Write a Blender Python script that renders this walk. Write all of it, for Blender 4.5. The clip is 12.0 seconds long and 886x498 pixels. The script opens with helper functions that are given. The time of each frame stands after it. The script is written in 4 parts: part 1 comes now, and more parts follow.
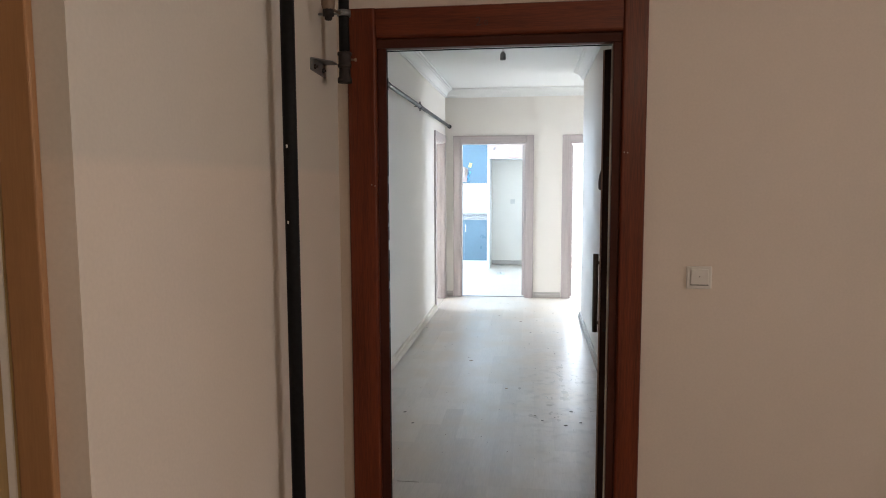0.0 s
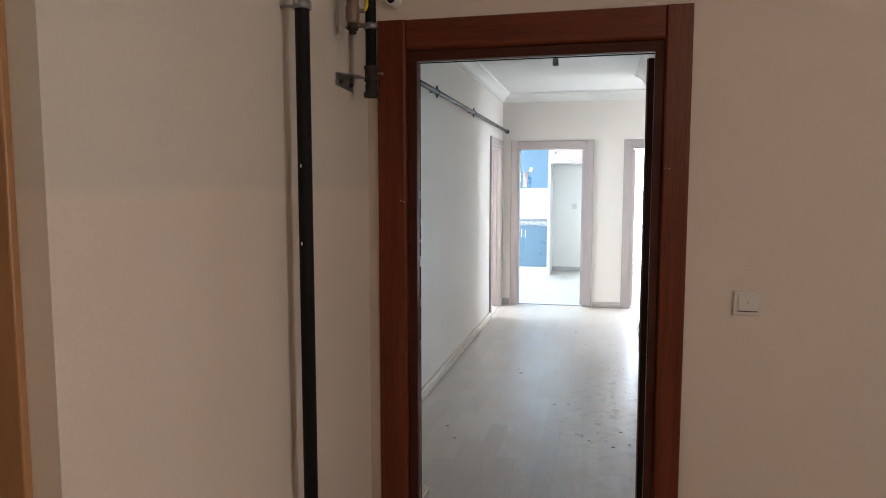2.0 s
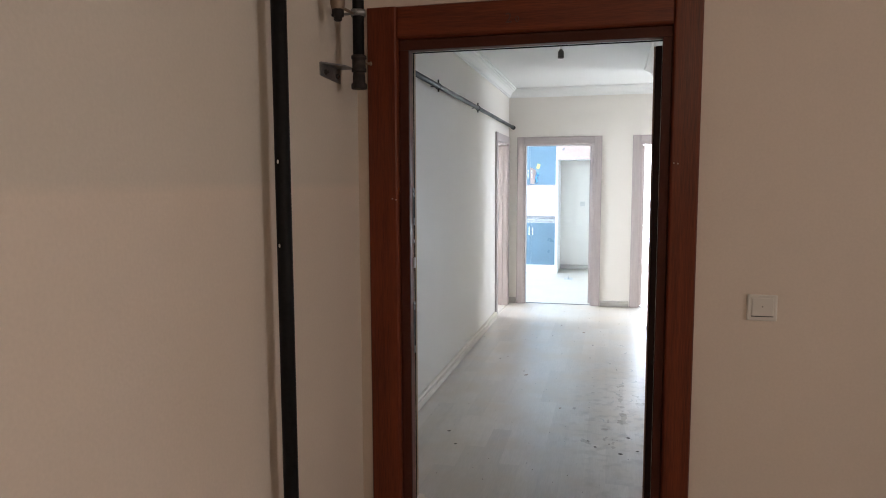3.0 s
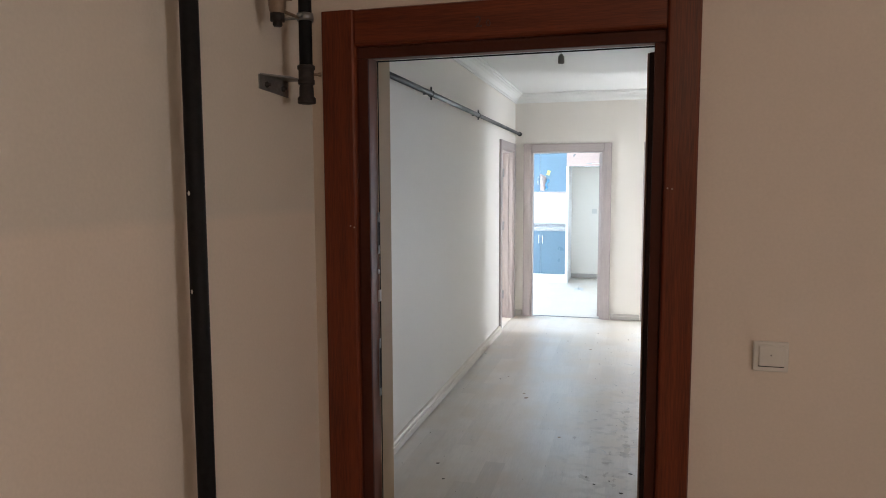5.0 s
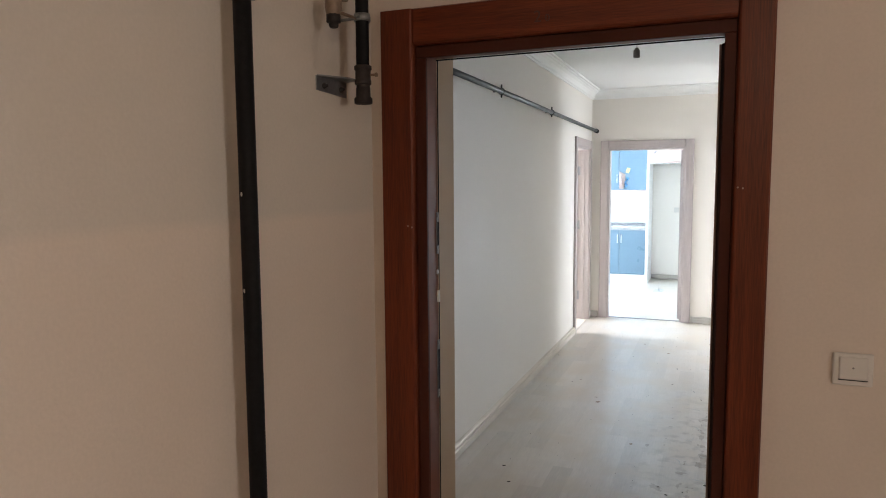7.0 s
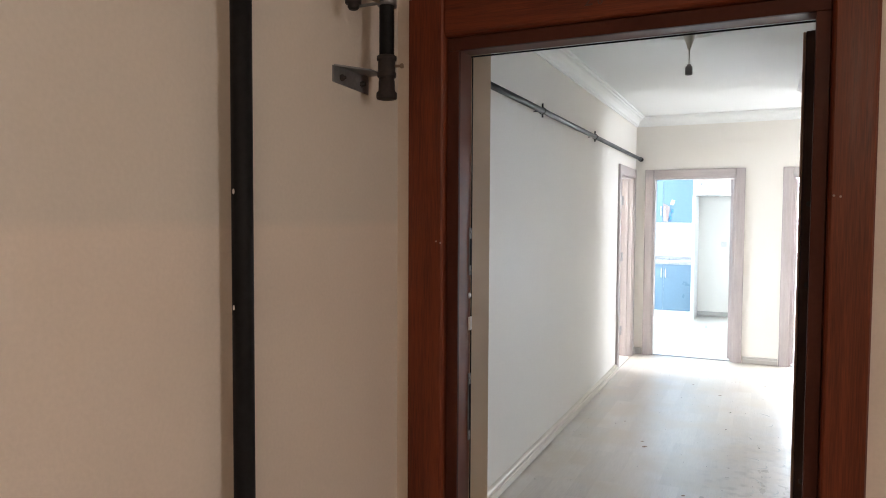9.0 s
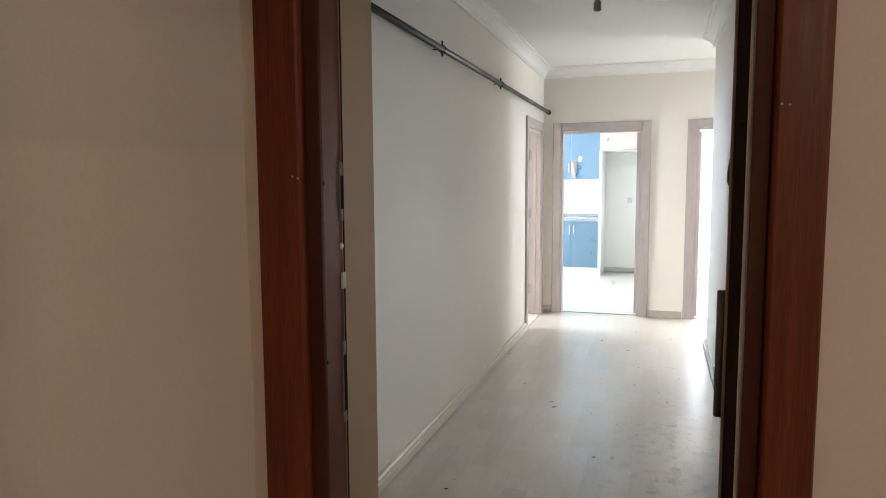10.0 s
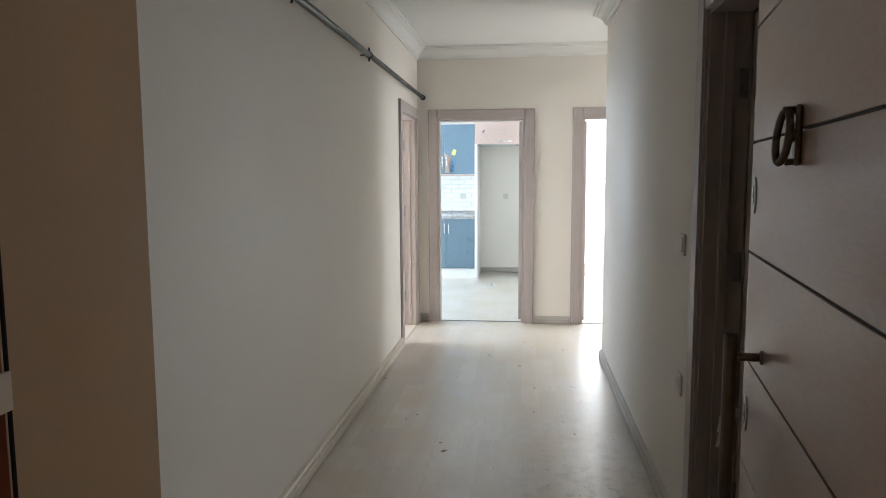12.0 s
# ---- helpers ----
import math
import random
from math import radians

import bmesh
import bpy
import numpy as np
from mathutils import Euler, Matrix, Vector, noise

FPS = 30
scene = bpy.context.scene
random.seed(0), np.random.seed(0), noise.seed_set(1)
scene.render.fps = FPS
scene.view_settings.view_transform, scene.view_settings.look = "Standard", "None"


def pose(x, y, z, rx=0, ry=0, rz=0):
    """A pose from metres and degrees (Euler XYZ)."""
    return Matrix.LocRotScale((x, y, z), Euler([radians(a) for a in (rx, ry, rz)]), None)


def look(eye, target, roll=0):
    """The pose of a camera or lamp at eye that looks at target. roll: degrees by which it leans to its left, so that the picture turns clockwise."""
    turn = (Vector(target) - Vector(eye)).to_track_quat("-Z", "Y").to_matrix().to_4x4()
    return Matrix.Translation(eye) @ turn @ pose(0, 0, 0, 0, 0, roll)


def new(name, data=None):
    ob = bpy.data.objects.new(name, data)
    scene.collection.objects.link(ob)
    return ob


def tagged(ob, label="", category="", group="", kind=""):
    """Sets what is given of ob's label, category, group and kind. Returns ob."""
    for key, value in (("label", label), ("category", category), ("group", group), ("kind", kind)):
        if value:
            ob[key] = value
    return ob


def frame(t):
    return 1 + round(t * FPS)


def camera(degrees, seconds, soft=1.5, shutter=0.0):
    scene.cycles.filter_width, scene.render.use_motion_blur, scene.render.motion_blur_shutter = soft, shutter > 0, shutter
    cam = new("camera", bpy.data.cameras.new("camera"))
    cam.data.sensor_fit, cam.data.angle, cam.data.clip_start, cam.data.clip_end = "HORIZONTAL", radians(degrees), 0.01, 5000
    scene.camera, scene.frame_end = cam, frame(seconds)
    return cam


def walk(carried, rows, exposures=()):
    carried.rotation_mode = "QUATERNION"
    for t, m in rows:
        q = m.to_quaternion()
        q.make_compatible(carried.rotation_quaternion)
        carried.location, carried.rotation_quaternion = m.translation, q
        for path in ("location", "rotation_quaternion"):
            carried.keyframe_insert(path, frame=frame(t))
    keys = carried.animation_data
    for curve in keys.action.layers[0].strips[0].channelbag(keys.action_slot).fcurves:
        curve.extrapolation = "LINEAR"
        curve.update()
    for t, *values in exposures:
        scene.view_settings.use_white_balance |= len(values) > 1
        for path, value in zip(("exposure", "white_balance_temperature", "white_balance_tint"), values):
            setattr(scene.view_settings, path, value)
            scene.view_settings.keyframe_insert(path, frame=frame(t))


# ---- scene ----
cam = camera(66.3, 12.0, 1.0)
PATH = [
    (0, (0.131, -2.525, 1.458), (-0.129, -0.551, 1.266), -0.2),
    (0.5, (0.175, -2.44, 1.489), (-0.127, -0.472, 1.301), -0.0),
    (1, (0.197, -2.436, 1.496), (-0.184, -0.481, 1.312), 0.0),
    (1.5, (0.223, -2.436, 1.504), (-0.209, -0.492, 1.32), 0.0),
    (2, (0.249, -2.412, 1.51), (-0.204, -0.473, 1.323), 0.0),
    (2.5, (0.275, -2.373, 1.5), (-0.194, -0.438, 1.311), -0.1),
    (3, (0.268, -2.264, 1.509), (-0.212, -0.332, 1.314), -0.2),
    (5, (0.357, -1.953, 1.577), (-0.172, -0.033, 1.39), -0.2),
    (5.5, (0.356, -1.953, 1.587), (-0.205, -0.042, 1.399), -0.2),
    (6, (0.365, -1.945, 1.587), (-0.214, -0.04, 1.399), -0.2),
    (6.5, (0.386, -1.923, 1.571), (-0.225, -0.029, 1.38), -0.3),
    (7, (0.409, -1.903, 1.581), (-0.34, -0.058, 1.39), -0.4),
    (7.2, (0.414, -1.901, 1.587), (-0.396, -0.082, 1.395), -0.2),
    (8.8, (0.352, -1.74, 1.538), (-0.589, 0.022, 1.45), 0.1),
    (9, (0.321, -1.656, 1.516), (-0.531, 0.152, 1.425), 0.3),
    (9.5, (0.277, -1.466, 1.469), (-0.396, 0.412, 1.331), -0.1),
    (10, (0.269, -1.286, 1.442), (-0.343, 0.608, 1.244), -0.3),
    (10.5, (0.218, -1.084, 1.426), (-0.323, 0.83, 1.214), -0.1),
    (11, (0.114, -0.864, 1.427), (-0.284, 1.084, 1.215), -0.1),
    (11.5, (0.069, -0.642, 1.409), (-0.2, 1.329, 1.202), -0.4),
    (12, (0.042, -0.418, 1.41), (-0.192, 1.557, 1.202), -0.3),
]
walk(cam, [(t, look(eye, target, roll)) for t, eye, target, roll in PATH],
     [(0, 0.4, 6450, 11), (3, 0.3, 6500, 12.5), (5, 0.28, 6600, 12.5), (6.5, 0.28, 6700, 12.5), (7, 0.45, 6700, 12.5), (9, 0.76, 6650, 12.5), (9.5, 0.5, 7000, 12.5),
      (10, 0.32, 7050, 12.5), (10.5, 0.38, 7050, 12.5), (11, 0.28, 7050, 12.5), (11.5, 0.05, 7100, 12.5), (12, -0.25, 7200, 12.5)])


# ---- light ----
world = bpy.data.worlds.new("sky")
scene.world = world
world.use_nodes = True
wn = world.node_tree
sky = wn.nodes.new("ShaderNodeTexSky")
sky.sky_type, sky.sun_disc = "NISHITA", False
sky.sun_elevation, sky.sun_rotation = radians(40), radians(180)
wn.links.new(sky.outputs[0], wn.nodes["Background"].inputs[0])
wn.nodes["Background"].inputs[1].default_value = 0.12
sun_data = bpy.data.lights.new("sun", "SUN")
sun_data.energy, sun_data.angle, sun_data.color = 2.5, radians(0.5), (1, 0.95, 0.88)
sun = new("sun", sun_data)
sun.matrix_basis = look((0, -20, 17), (0, 0, 0))


def window_light(name, eye, target, w, h, watts, colour):
    """The sky's light in a window's opening."""
    d = bpy.data.lights.new(name, "AREA")
    d.shape, d.size, d.size_y, d.energy, d.color = "RECTANGLE", w, h, watts, colour
    ob = new(name, d)
    ob.matrix_basis = look(eye, target)
    return ob


DAY = (0.75, 0.865, 1.0)
KITCHEN_BLUE = (0.55, 0.755, 1.0)        # bluer tint tuned for the kitchen lamps
OPEN = (0.78, 0.89, 1.0)
window_light("balcony_daylight", (1.775, 9.64, 1.25), (1.775, 0, 1.25), 2.45, 2.3, 175, OPEN)
window_light("balcony_wedge_lamp", (2.1, 9.645, 1.35), (2.1, 0, 1.35), 0.6, 2.0, 200, OPEN)   # narrow lamp added to sharpen the wedge of light on the floor
window_light("kitchen_daylight", (-2.5, 9.87, 1.2), (-2.5, 0, 1.2), 0.7, 2.0, 330, KITCHEN_BLUE)
# no such window is seen: fill lamp added for the splashback and cabinets
window_light("kitchen_fill_light", (-3.14, 7.35, 1.5), (0, 7.35, 1.5), 1.5, 1.3, 75, KITCHEN_BLUE)
window_light("side_room_daylight", (-4.64, 5.3, 1.5), (0, 5.3, 1.5), 1.5, 1.4, 400, DAY)
# unseen window assumed at the hall's end, added to brighten the far walls
window_light("hall_fill_light", (3.32, 5.65, 1.5), (0, 5.65, 1.5), 0.7, 1.3, 34, DAY)
# made-up second window: fills a dark band on the corridor's left wall
window_light("left_wall_fill_light", (4.14, 7.8, 1.5), (0, 7.8, 1.5), 1.8, 1.3, 210, DAY)
# unseen source added to brighten the landing's side wall, its warm tint tuned
window_light("landing_fill_light", (3.34, -2.4, 1.5), (0, -2.4, 1.5), 0.5, 1.2, 21, (1.0, 0.945, 0.90))
# lamp is unseen: assumed from the warm landing light, placed to balance the walls
lamp_data = bpy.data.lights.new("assumed_landing_light", "POINT")
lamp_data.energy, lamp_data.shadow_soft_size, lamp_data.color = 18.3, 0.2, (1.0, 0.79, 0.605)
lamp_light = new("assumed_landing_light", lamp_data)
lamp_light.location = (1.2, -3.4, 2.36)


# ---- materials ----
def material(name, base, rough=0.6, metal=0.0, dark=0.85, light=1.08, scale=3.0, grain=60.0, bump=0.05, depth=0.002, stretch=(1, 1, 1),
             per_piece=0.0, coat=0.0, rough_var=0.1, spec=0.5):
    """Principled surface with broad mottling, fine grain, relief and uneven gloss, in object space metres."""
    m = bpy.data.materials.new(name)
    m.use_nodes = True
    t = m.node_tree
    n, l = t.nodes, t.links
    bsdf = n["Principled BSDF"]
    geo = n.new("ShaderNodeNewGeometry")
    mp = n.new("ShaderNodeMapping")
    mp.inputs["Scale"].default_value = stretch
    l.new(geo.outputs["Position"], mp.inputs[0])
    big, fine = n.new("ShaderNodeTexNoise"), n.new("ShaderNodeTexNoise")
    for node, s, det in ((big, scale, 4.0), (fine, grain, 6.0)):
        node.inputs["Scale"].default_value = s
        node.inputs["Detail"].default_value = det
        l.new(mp.outputs[0], node.inputs["Vector"])
    mix = n.new("ShaderNodeMath")
    mix.operation = "ADD"
    half = n.new("ShaderNodeMath")
    half.operation = "MULTIPLY"
    half.inputs[1].default_value = 0.5
    l.new(big.outputs["Fac"], mix.inputs[0])
    l.new(fine.outputs["Fac"], mix.inputs[1])
    l.new(mix.outputs[0], half.inputs[0])
    fac = half.outputs[0]
    if per_piece:
        info = n.new("ShaderNodeObjectInfo")
        sh = n.new("ShaderNodeMath")
        sh.operation = "MULTIPLY_ADD"
        sh.inputs[1].default_value, sh.inputs[2].default_value = per_piece, -per_piece / 2
        l.new(info.outputs["Random"], sh.inputs[0])
        ad = n.new("ShaderNodeMath")
        l.new(fac, ad.inputs[0])
        l.new(sh.outputs[0], ad.inputs[1])
        fac = ad.outputs[0]
    ramp = n.new("ShaderNodeValToRGB")
    ramp.color_ramp.elements[0].position, ramp.color_ramp.elements[1].position = 0.3, 0.7
    ramp.color_ramp.elements[0].color = (*[c * dark for c in base], 1)
    ramp.color_ramp.elements[1].color = (*[min(1, c * light) for c in base], 1)
    l.new(fac, ramp.inputs[0])
    l.new(ramp.outputs[0], bsdf.inputs["Base Color"])
    rr = n.new("ShaderNodeMapRange")
    rr.inputs["From Min"].default_value, rr.inputs["From Max"].default_value = 0.3, 0.7
    rr.inputs["To Min"].default_value, rr.inputs["To Max"].default_value = max(0.03, rough - rough_var), min(1, rough + rough_var)
    l.new(big.outputs["Fac"], rr.inputs["Value"])
    l.new(rr.outputs[0], bsdf.inputs["Roughness"])
    bsdf.inputs["Metallic"].default_value = metal
    bsdf.inputs["Coat Weight"].default_value = coat
    bsdf.inputs["Specular IOR Level"].default_value = spec
    if bump:
        b = n.new("ShaderNodeBump")
        b.inputs["Strength"].default_value, b.inputs["Distance"].default_value = bump, depth
        l.new(fine.outputs["Fac"], b.inputs["Height"])
        l.new(b.outputs[0], bsdf.inputs["Normal"])
    return m


WALL = material("cream_wall_paint", (0.775, 0.723, 0.655), 0.75, dark=0.95, light=1.03, scale=1.4, grain=140, bump=0.25, depth=0.0015)
LANDING = material("beige_wall_paint", (0.655, 0.565, 0.485), 0.75, dark=0.94, light=1.04, scale=1.2, grain=120, bump=0.25, depth=0.0015)
# beige darkened and warmed: the return's shade and lamplight are in this colour
RETURN = material("shaded_warm_beige", (0.44, 0.315, 0.195), 0.75, dark=0.95, light=1.03, scale=1.4, grain=140, bump=0.25, depth=0.0015)
CEILING = material("white_ceiling_paint", (0.80, 0.80, 0.78), 0.85, dark=0.97, light=1.02, scale=1.0, grain=120, bump=0.2)
PLASTER = material("white_plaster_moulding", (0.80, 0.79, 0.76), 0.7, dark=0.96, light=1.02, scale=3, grain=80)
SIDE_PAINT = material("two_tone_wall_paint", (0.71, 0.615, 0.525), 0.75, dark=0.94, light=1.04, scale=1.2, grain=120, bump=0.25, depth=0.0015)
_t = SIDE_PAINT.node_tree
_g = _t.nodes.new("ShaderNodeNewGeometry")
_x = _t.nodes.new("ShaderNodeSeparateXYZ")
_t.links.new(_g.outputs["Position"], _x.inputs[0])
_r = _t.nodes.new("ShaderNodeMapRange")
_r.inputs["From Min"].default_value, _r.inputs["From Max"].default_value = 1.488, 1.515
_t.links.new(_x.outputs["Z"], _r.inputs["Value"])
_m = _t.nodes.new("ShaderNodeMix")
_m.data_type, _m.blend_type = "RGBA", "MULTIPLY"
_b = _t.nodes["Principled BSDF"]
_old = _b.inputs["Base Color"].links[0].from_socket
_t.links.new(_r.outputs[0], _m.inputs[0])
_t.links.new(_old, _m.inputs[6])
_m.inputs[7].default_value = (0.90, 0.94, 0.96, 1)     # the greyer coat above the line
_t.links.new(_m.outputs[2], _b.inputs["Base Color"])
TAUPE = material("taupe_wood_laminate", (0.42, 0.36, 0.34), 0.45, dark=0.86, light=1.12, scale=6, grain=60, stretch=(6, 6, 0.35), bump=0.08, depth=0.0006)
TAUPE_H = material("taupe_wood_laminate_across", (0.42, 0.36, 0.34), 0.45, dark=0.86, light=1.12, scale=6, grain=60, stretch=(0.35, 0.35, 6), bump=0.08, depth=0.0006)
BASE = material("grey_taupe_skirting", (0.43, 0.395, 0.355), 0.6, dark=0.92, light=1.08, scale=5, grain=50, stretch=(0.5, 0.5, 6), bump=0.05)
CREAM_BASE = material("cream_skirting", (0.66, 0.585, 0.49), 0.55, dark=0.92, light=1.06, scale=5, grain=50, stretch=(6, 0.5, 6), bump=0.04)
MAHOGANY = material("mahogany_laminate", (0.122, 0.024, 0.0075), 0.42, dark=0.45, light=1.55, scale=5, grain=45, stretch=(9, 9, 0.35), bump=0.1, depth=0.0006, spec=0.3)
MAHOGANY_H = material("mahogany_laminate_across", (0.122, 0.024, 0.0075), 0.42, dark=0.45, light=1.55, scale=5, grain=45, stretch=(0.35, 9, 9), bump=0.1, depth=0.0006, spec=0.3)
STEEL_BROWN = material("brown_painted_steel", (0.150, 0.042, 0.022), 0.38, dark=0.88, light=1.08, scale=4, grain=90, bump=0.02, rough_var=0.02, spec=0.3)
DARK_STEEL = material("dark_brown_painted_steel", (0.042, 0.019, 0.014), 0.45, dark=0.88, light=1.1, scale=4, grain=90, bump=0.03, rough_var=0.04, spec=0.2)
# darker copy of the brown steel: the recess's shade is in the colour
REBATE = material("shaded_brown_steel", (0.060, 0.0155, 0.0085), 0.5, dark=0.85, light=1.1, scale=4, grain=90, bump=0.02, spec=0.15)
LEAF = material("dark_walnut_laminate", (0.39, 0.245, 0.175), 0.36, dark=0.84, light=1.12, scale=3.5, grain=35, stretch=(6, 0.5, 6), bump=0, rough_var=0.05, spec=0.5)
GROOVE = material("black_groove", (0.012, 0.010, 0.010), 0.6, bump=0)
PENCIL = material("faint_dark_pencil", (0.055, 0.016, 0.010), 0.6, bump=0)
PIPE = material("black_painted_pipe", (0.008, 0.0075, 0.008), 0.6, dark=0.7, light=1.5, scale=9, grain=70, bump=0.15, spec=0.14)
IRON = material("dark_cast_fitting", (0.028, 0.022, 0.021), 0.55, spec=0.25, dark=0.7, light=1.4, scale=20, grain=120, bump=0.2)
CONDUIT = material("dark_grey_steel_pipe", (0.035, 0.035, 0.036), 0.45, spec=0.4, metal=0.0, dark=0.7, light=1.3, scale=8, grain=80, bump=0.1)
ZINC = material("galvanised_steel", (0.28, 0.285, 0.29), 0.45, metal=0.7, dark=0.75, light=1.15, scale=18, grain=90, bump=0.06)
CHROME = material("bright_metal", (0.80, 0.80, 0.80), 0.3, metal=0.4, dark=0.9, light=1.05, scale=10, grain=60, bump=0)
BRONZE = material("antique_nickel", (0.17, 0.148, 0.132), 0.36, metal=0.85, dark=0.8, light=1.15, scale=20, grain=90, bump=0.04)
STRIKE = material("worn_dark_steel", (0.20, 0.20, 0.20), 0.4, metal=0.5, dark=0.7, light=1.4, scale=25, grain=100, bump=0.05)
NICKEL = material("dull_nickel", (0.30, 0.29, 0.28), 0.35, metal=0.9, dark=0.85, light=1.1, scale=12, grain=60, bump=0.03)
BRASS = material("dull_brass", (0.24, 0.17, 0.12), 0.5, metal=0.4, dark=0.75, light=1.15, scale=30, grain=100, bump=0.1)
TILE_GROUT = material("pale_grout", (0.70, 0.70, 0.69), 0.9, bump=0.2)
PAPER = material("pale_yellow_paper", (0.72, 0.66, 0.20), 0.6, bump=0)
GREY_LABEL = material("grey_label", (0.27, 0.26, 0.27), 0.5, bump=0)
YELLOW = material("yellow_plastic", (0.75, 0.52, 0.04), 0.4, bump=0)
BLUE = material("blue_cabinet_lacquer", (0.12, 0.195, 0.255), 0.35, dark=0.93, light=1.06, scale=2, grain=40, bump=0.02)
PINK = material("salmon_cabinet_lacquer", (0.52, 0.385, 0.335), 0.4, dark=0.92, light=1.05, scale=3, grain=40, bump=0.02)
WHITE = material("white_melamine", (0.80, 0.80, 0.79), 0.4, dark=0.96, light=1.02, scale=4, grain=40, bump=0.02)
PLASTIC = material("white_switch_plastic", (0.62, 0.59, 0.545), 0.35, dark=0.97, light=1.02, bump=0)
DARK = material("dark_slot", (0.012, 0.012, 0.012), 0.7, bump=0, spec=0.1)
TILE = material("white_glazed_tile", (0.82, 0.82, 0.81), 0.15, dark=0.95, light=1.02, scale=8, grain=30, bump=0.03, per_piece=0.12)
GROUT = material("grey_grout", (0.55, 0.54, 0.52), 0.9, bump=0.2)
GRANITE = material("speckled_granite", (0.30, 0.29, 0.29), 0.2, dark=0.15, light=2.2, scale=45, grain=190, bump=0)
OAK = material("tan_wood_laminate", (0.36, 0.18, 0.075), 0.45, dark=0.85, light=1.1, scale=5, grain=50, stretch=(6, 6, 0.4), bump=0.06)
PINE = material("pale_yellow_wood", (0.52, 0.36, 0.17), 0.45, dark=0.88, light=1.08, scale=5, grain=50, stretch=(6, 6, 0.4), bump=0.05)
STONE = material("landing_stone", (0.42, 0.38, 0.33), 0.35, dark=0.8, light=1.15, scale=6, grain=120, bump=0.05)
CHIP = material("dark_crumb", (0.05, 0.04, 0.035), 0.9, dark=0.7, light=1.6, scale=40, grain=200, bump=0.3)
FILLER = material("pinkish_filler", (0.42, 0.30, 0.25), 0.7, bump=0)
RUST = material("brown_stain", (0.22, 0.13, 0.075), 0.7, dark=0.7, light=1.2, scale=30, grain=150, bump=0.2)
SMEAR = material("dried_filler", (0.66, 0.65, 0.63), 0.12, dark=0.8, light=1.1, scale=25, grain=120, bump=0.3)
FILM = material("milky_film", (0.62, 0.63, 0.64), 0.4, bump=0.1)
BLUE_FILM = material("blue_film", (0.13, 0.40, 0.68), 0.35, bump=0.1)
BEIGE_FILM = material("pink_beige_film", (0.62, 0.46, 0.40), 0.5, bump=0.1)
RUBBER = material("grey_socket_plastic", (0.22, 0.21, 0.20), 0.5, bump=0)


def laminate_floor():
    """Whitewashed laminate: grain along the planks, dust, smeared dried marks that change the gloss."""
    m = material("whitewashed_oak_laminate", (0.545, 0.495, 0.44), 0.37, dark=0.80, light=1.10, scale=3.0, grain=26, stretch=(5, 0.45, 1), bump=0.02,
                 depth=0.0006, per_piece=0.27, rough_var=0.04, spec=0.6, coat=1.0)
    t = m.node_tree
    n, l = t.nodes, t.links
    bsdf = n["Principled BSDF"]
    bsdf.inputs["Coat Roughness"].default_value = 0.35
    geo = n.new("ShaderNodeNewGeometry")
    stain, smear = n.new("ShaderNodeTexNoise"), n.new("ShaderNodeTexNoise")
    stain.inputs["Scale"].default_value, stain.inputs["Detail"].default_value = 1.7, 8
    smear.inputs["Scale"].default_value, smear.inputs["Detail"].default_value = 7, 9
    smear.inputs["Distortion"].default_value = 0.5
    for node in (stain, smear):
        l.new(geo.outputs["Position"], node.inputs["Vector"])
    dust = n.new("ShaderNodeMapRange")
    dust.inputs["From Min"].default_value, dust.inputs["From Max"].default_value = 0.45, 0.7
    l.new(stain.outputs["Fac"], dust.inputs["Value"])
    sm = n.new("ShaderNodeMapRange")
    sm.inputs["From Min"].default_value, sm.inputs["From Max"].default_value = 0.40, 0.75
    l.new(smear.outputs["Fac"], sm.inputs["Value"])
    # a trodden patch along the middle of the corridor's sunny side
    rel = n.new("ShaderNodeMapping")
    rel.inputs["Location"].default_value, rel.inputs["Scale"].default_value = (-0.34 / 0.42, -2.2 / 1.5, 0), (1 / 0.42, 1 / 1.5, 0)
    l.new(geo.outputs["Position"], rel.inputs[0])
    ln = n.new("ShaderNodeVectorMath")
    ln.operation = "LENGTH"
    l.new(rel.outputs[0], ln.inputs[0])
    patch = n.new("ShaderNodeMapRange")
    patch.inputs["From Min"].default_value, patch.inputs["From Max"].default_value = 1.15, 0.2
    l.new(ln.outputs["Value"], patch.inputs["Value"])
    area = n.new("ShaderNodeMath")
    area.operation = "MULTIPLY_ADD"
    area.inputs[1].default_value, area.use_clamp = 0.35, True
    l.new(dust.outputs[0], area.inputs[0])
    l.new(patch.outputs[0], area.inputs[2])
    both = n.new("ShaderNodeMath")
    both.operation = "MULTIPLY"
    l.new(area.outputs[0], both.inputs[0])
    l.new(sm.outputs[0], both.inputs[1])
    mixc = n.new("ShaderNodeMix")
    mixc.data_type = "RGBA"
    old = bsdf.inputs["Base Color"].links[0].from_socket
    sc = n.new("ShaderNodeMath")
    sc.operation = "MULTIPLY"
    sc.inputs[1].default_value = 0.4
    l.new(both.outputs[0], sc.inputs[0])
    l.new(sc.outputs[0], mixc.inputs[0])
    l.new(old, mixc.inputs[6])
    mixc.inputs[7].default_value = (0.60, 0.57, 0.54, 1)
    l.new(mixc.outputs[2], bsdf.inputs["Base Color"])
    tan = n.new("ShaderNodeMix")
    tan.data_type = "RGBA"
    tint = n.new("ShaderNodeTexNoise")
    tint.inputs["Scale"].default_value, tint.inputs["Detail"].default_value = 2.6, 7
    l.new(geo.outputs["Position"], tint.inputs["Vector"])
    tr = n.new("ShaderNodeMapRange")
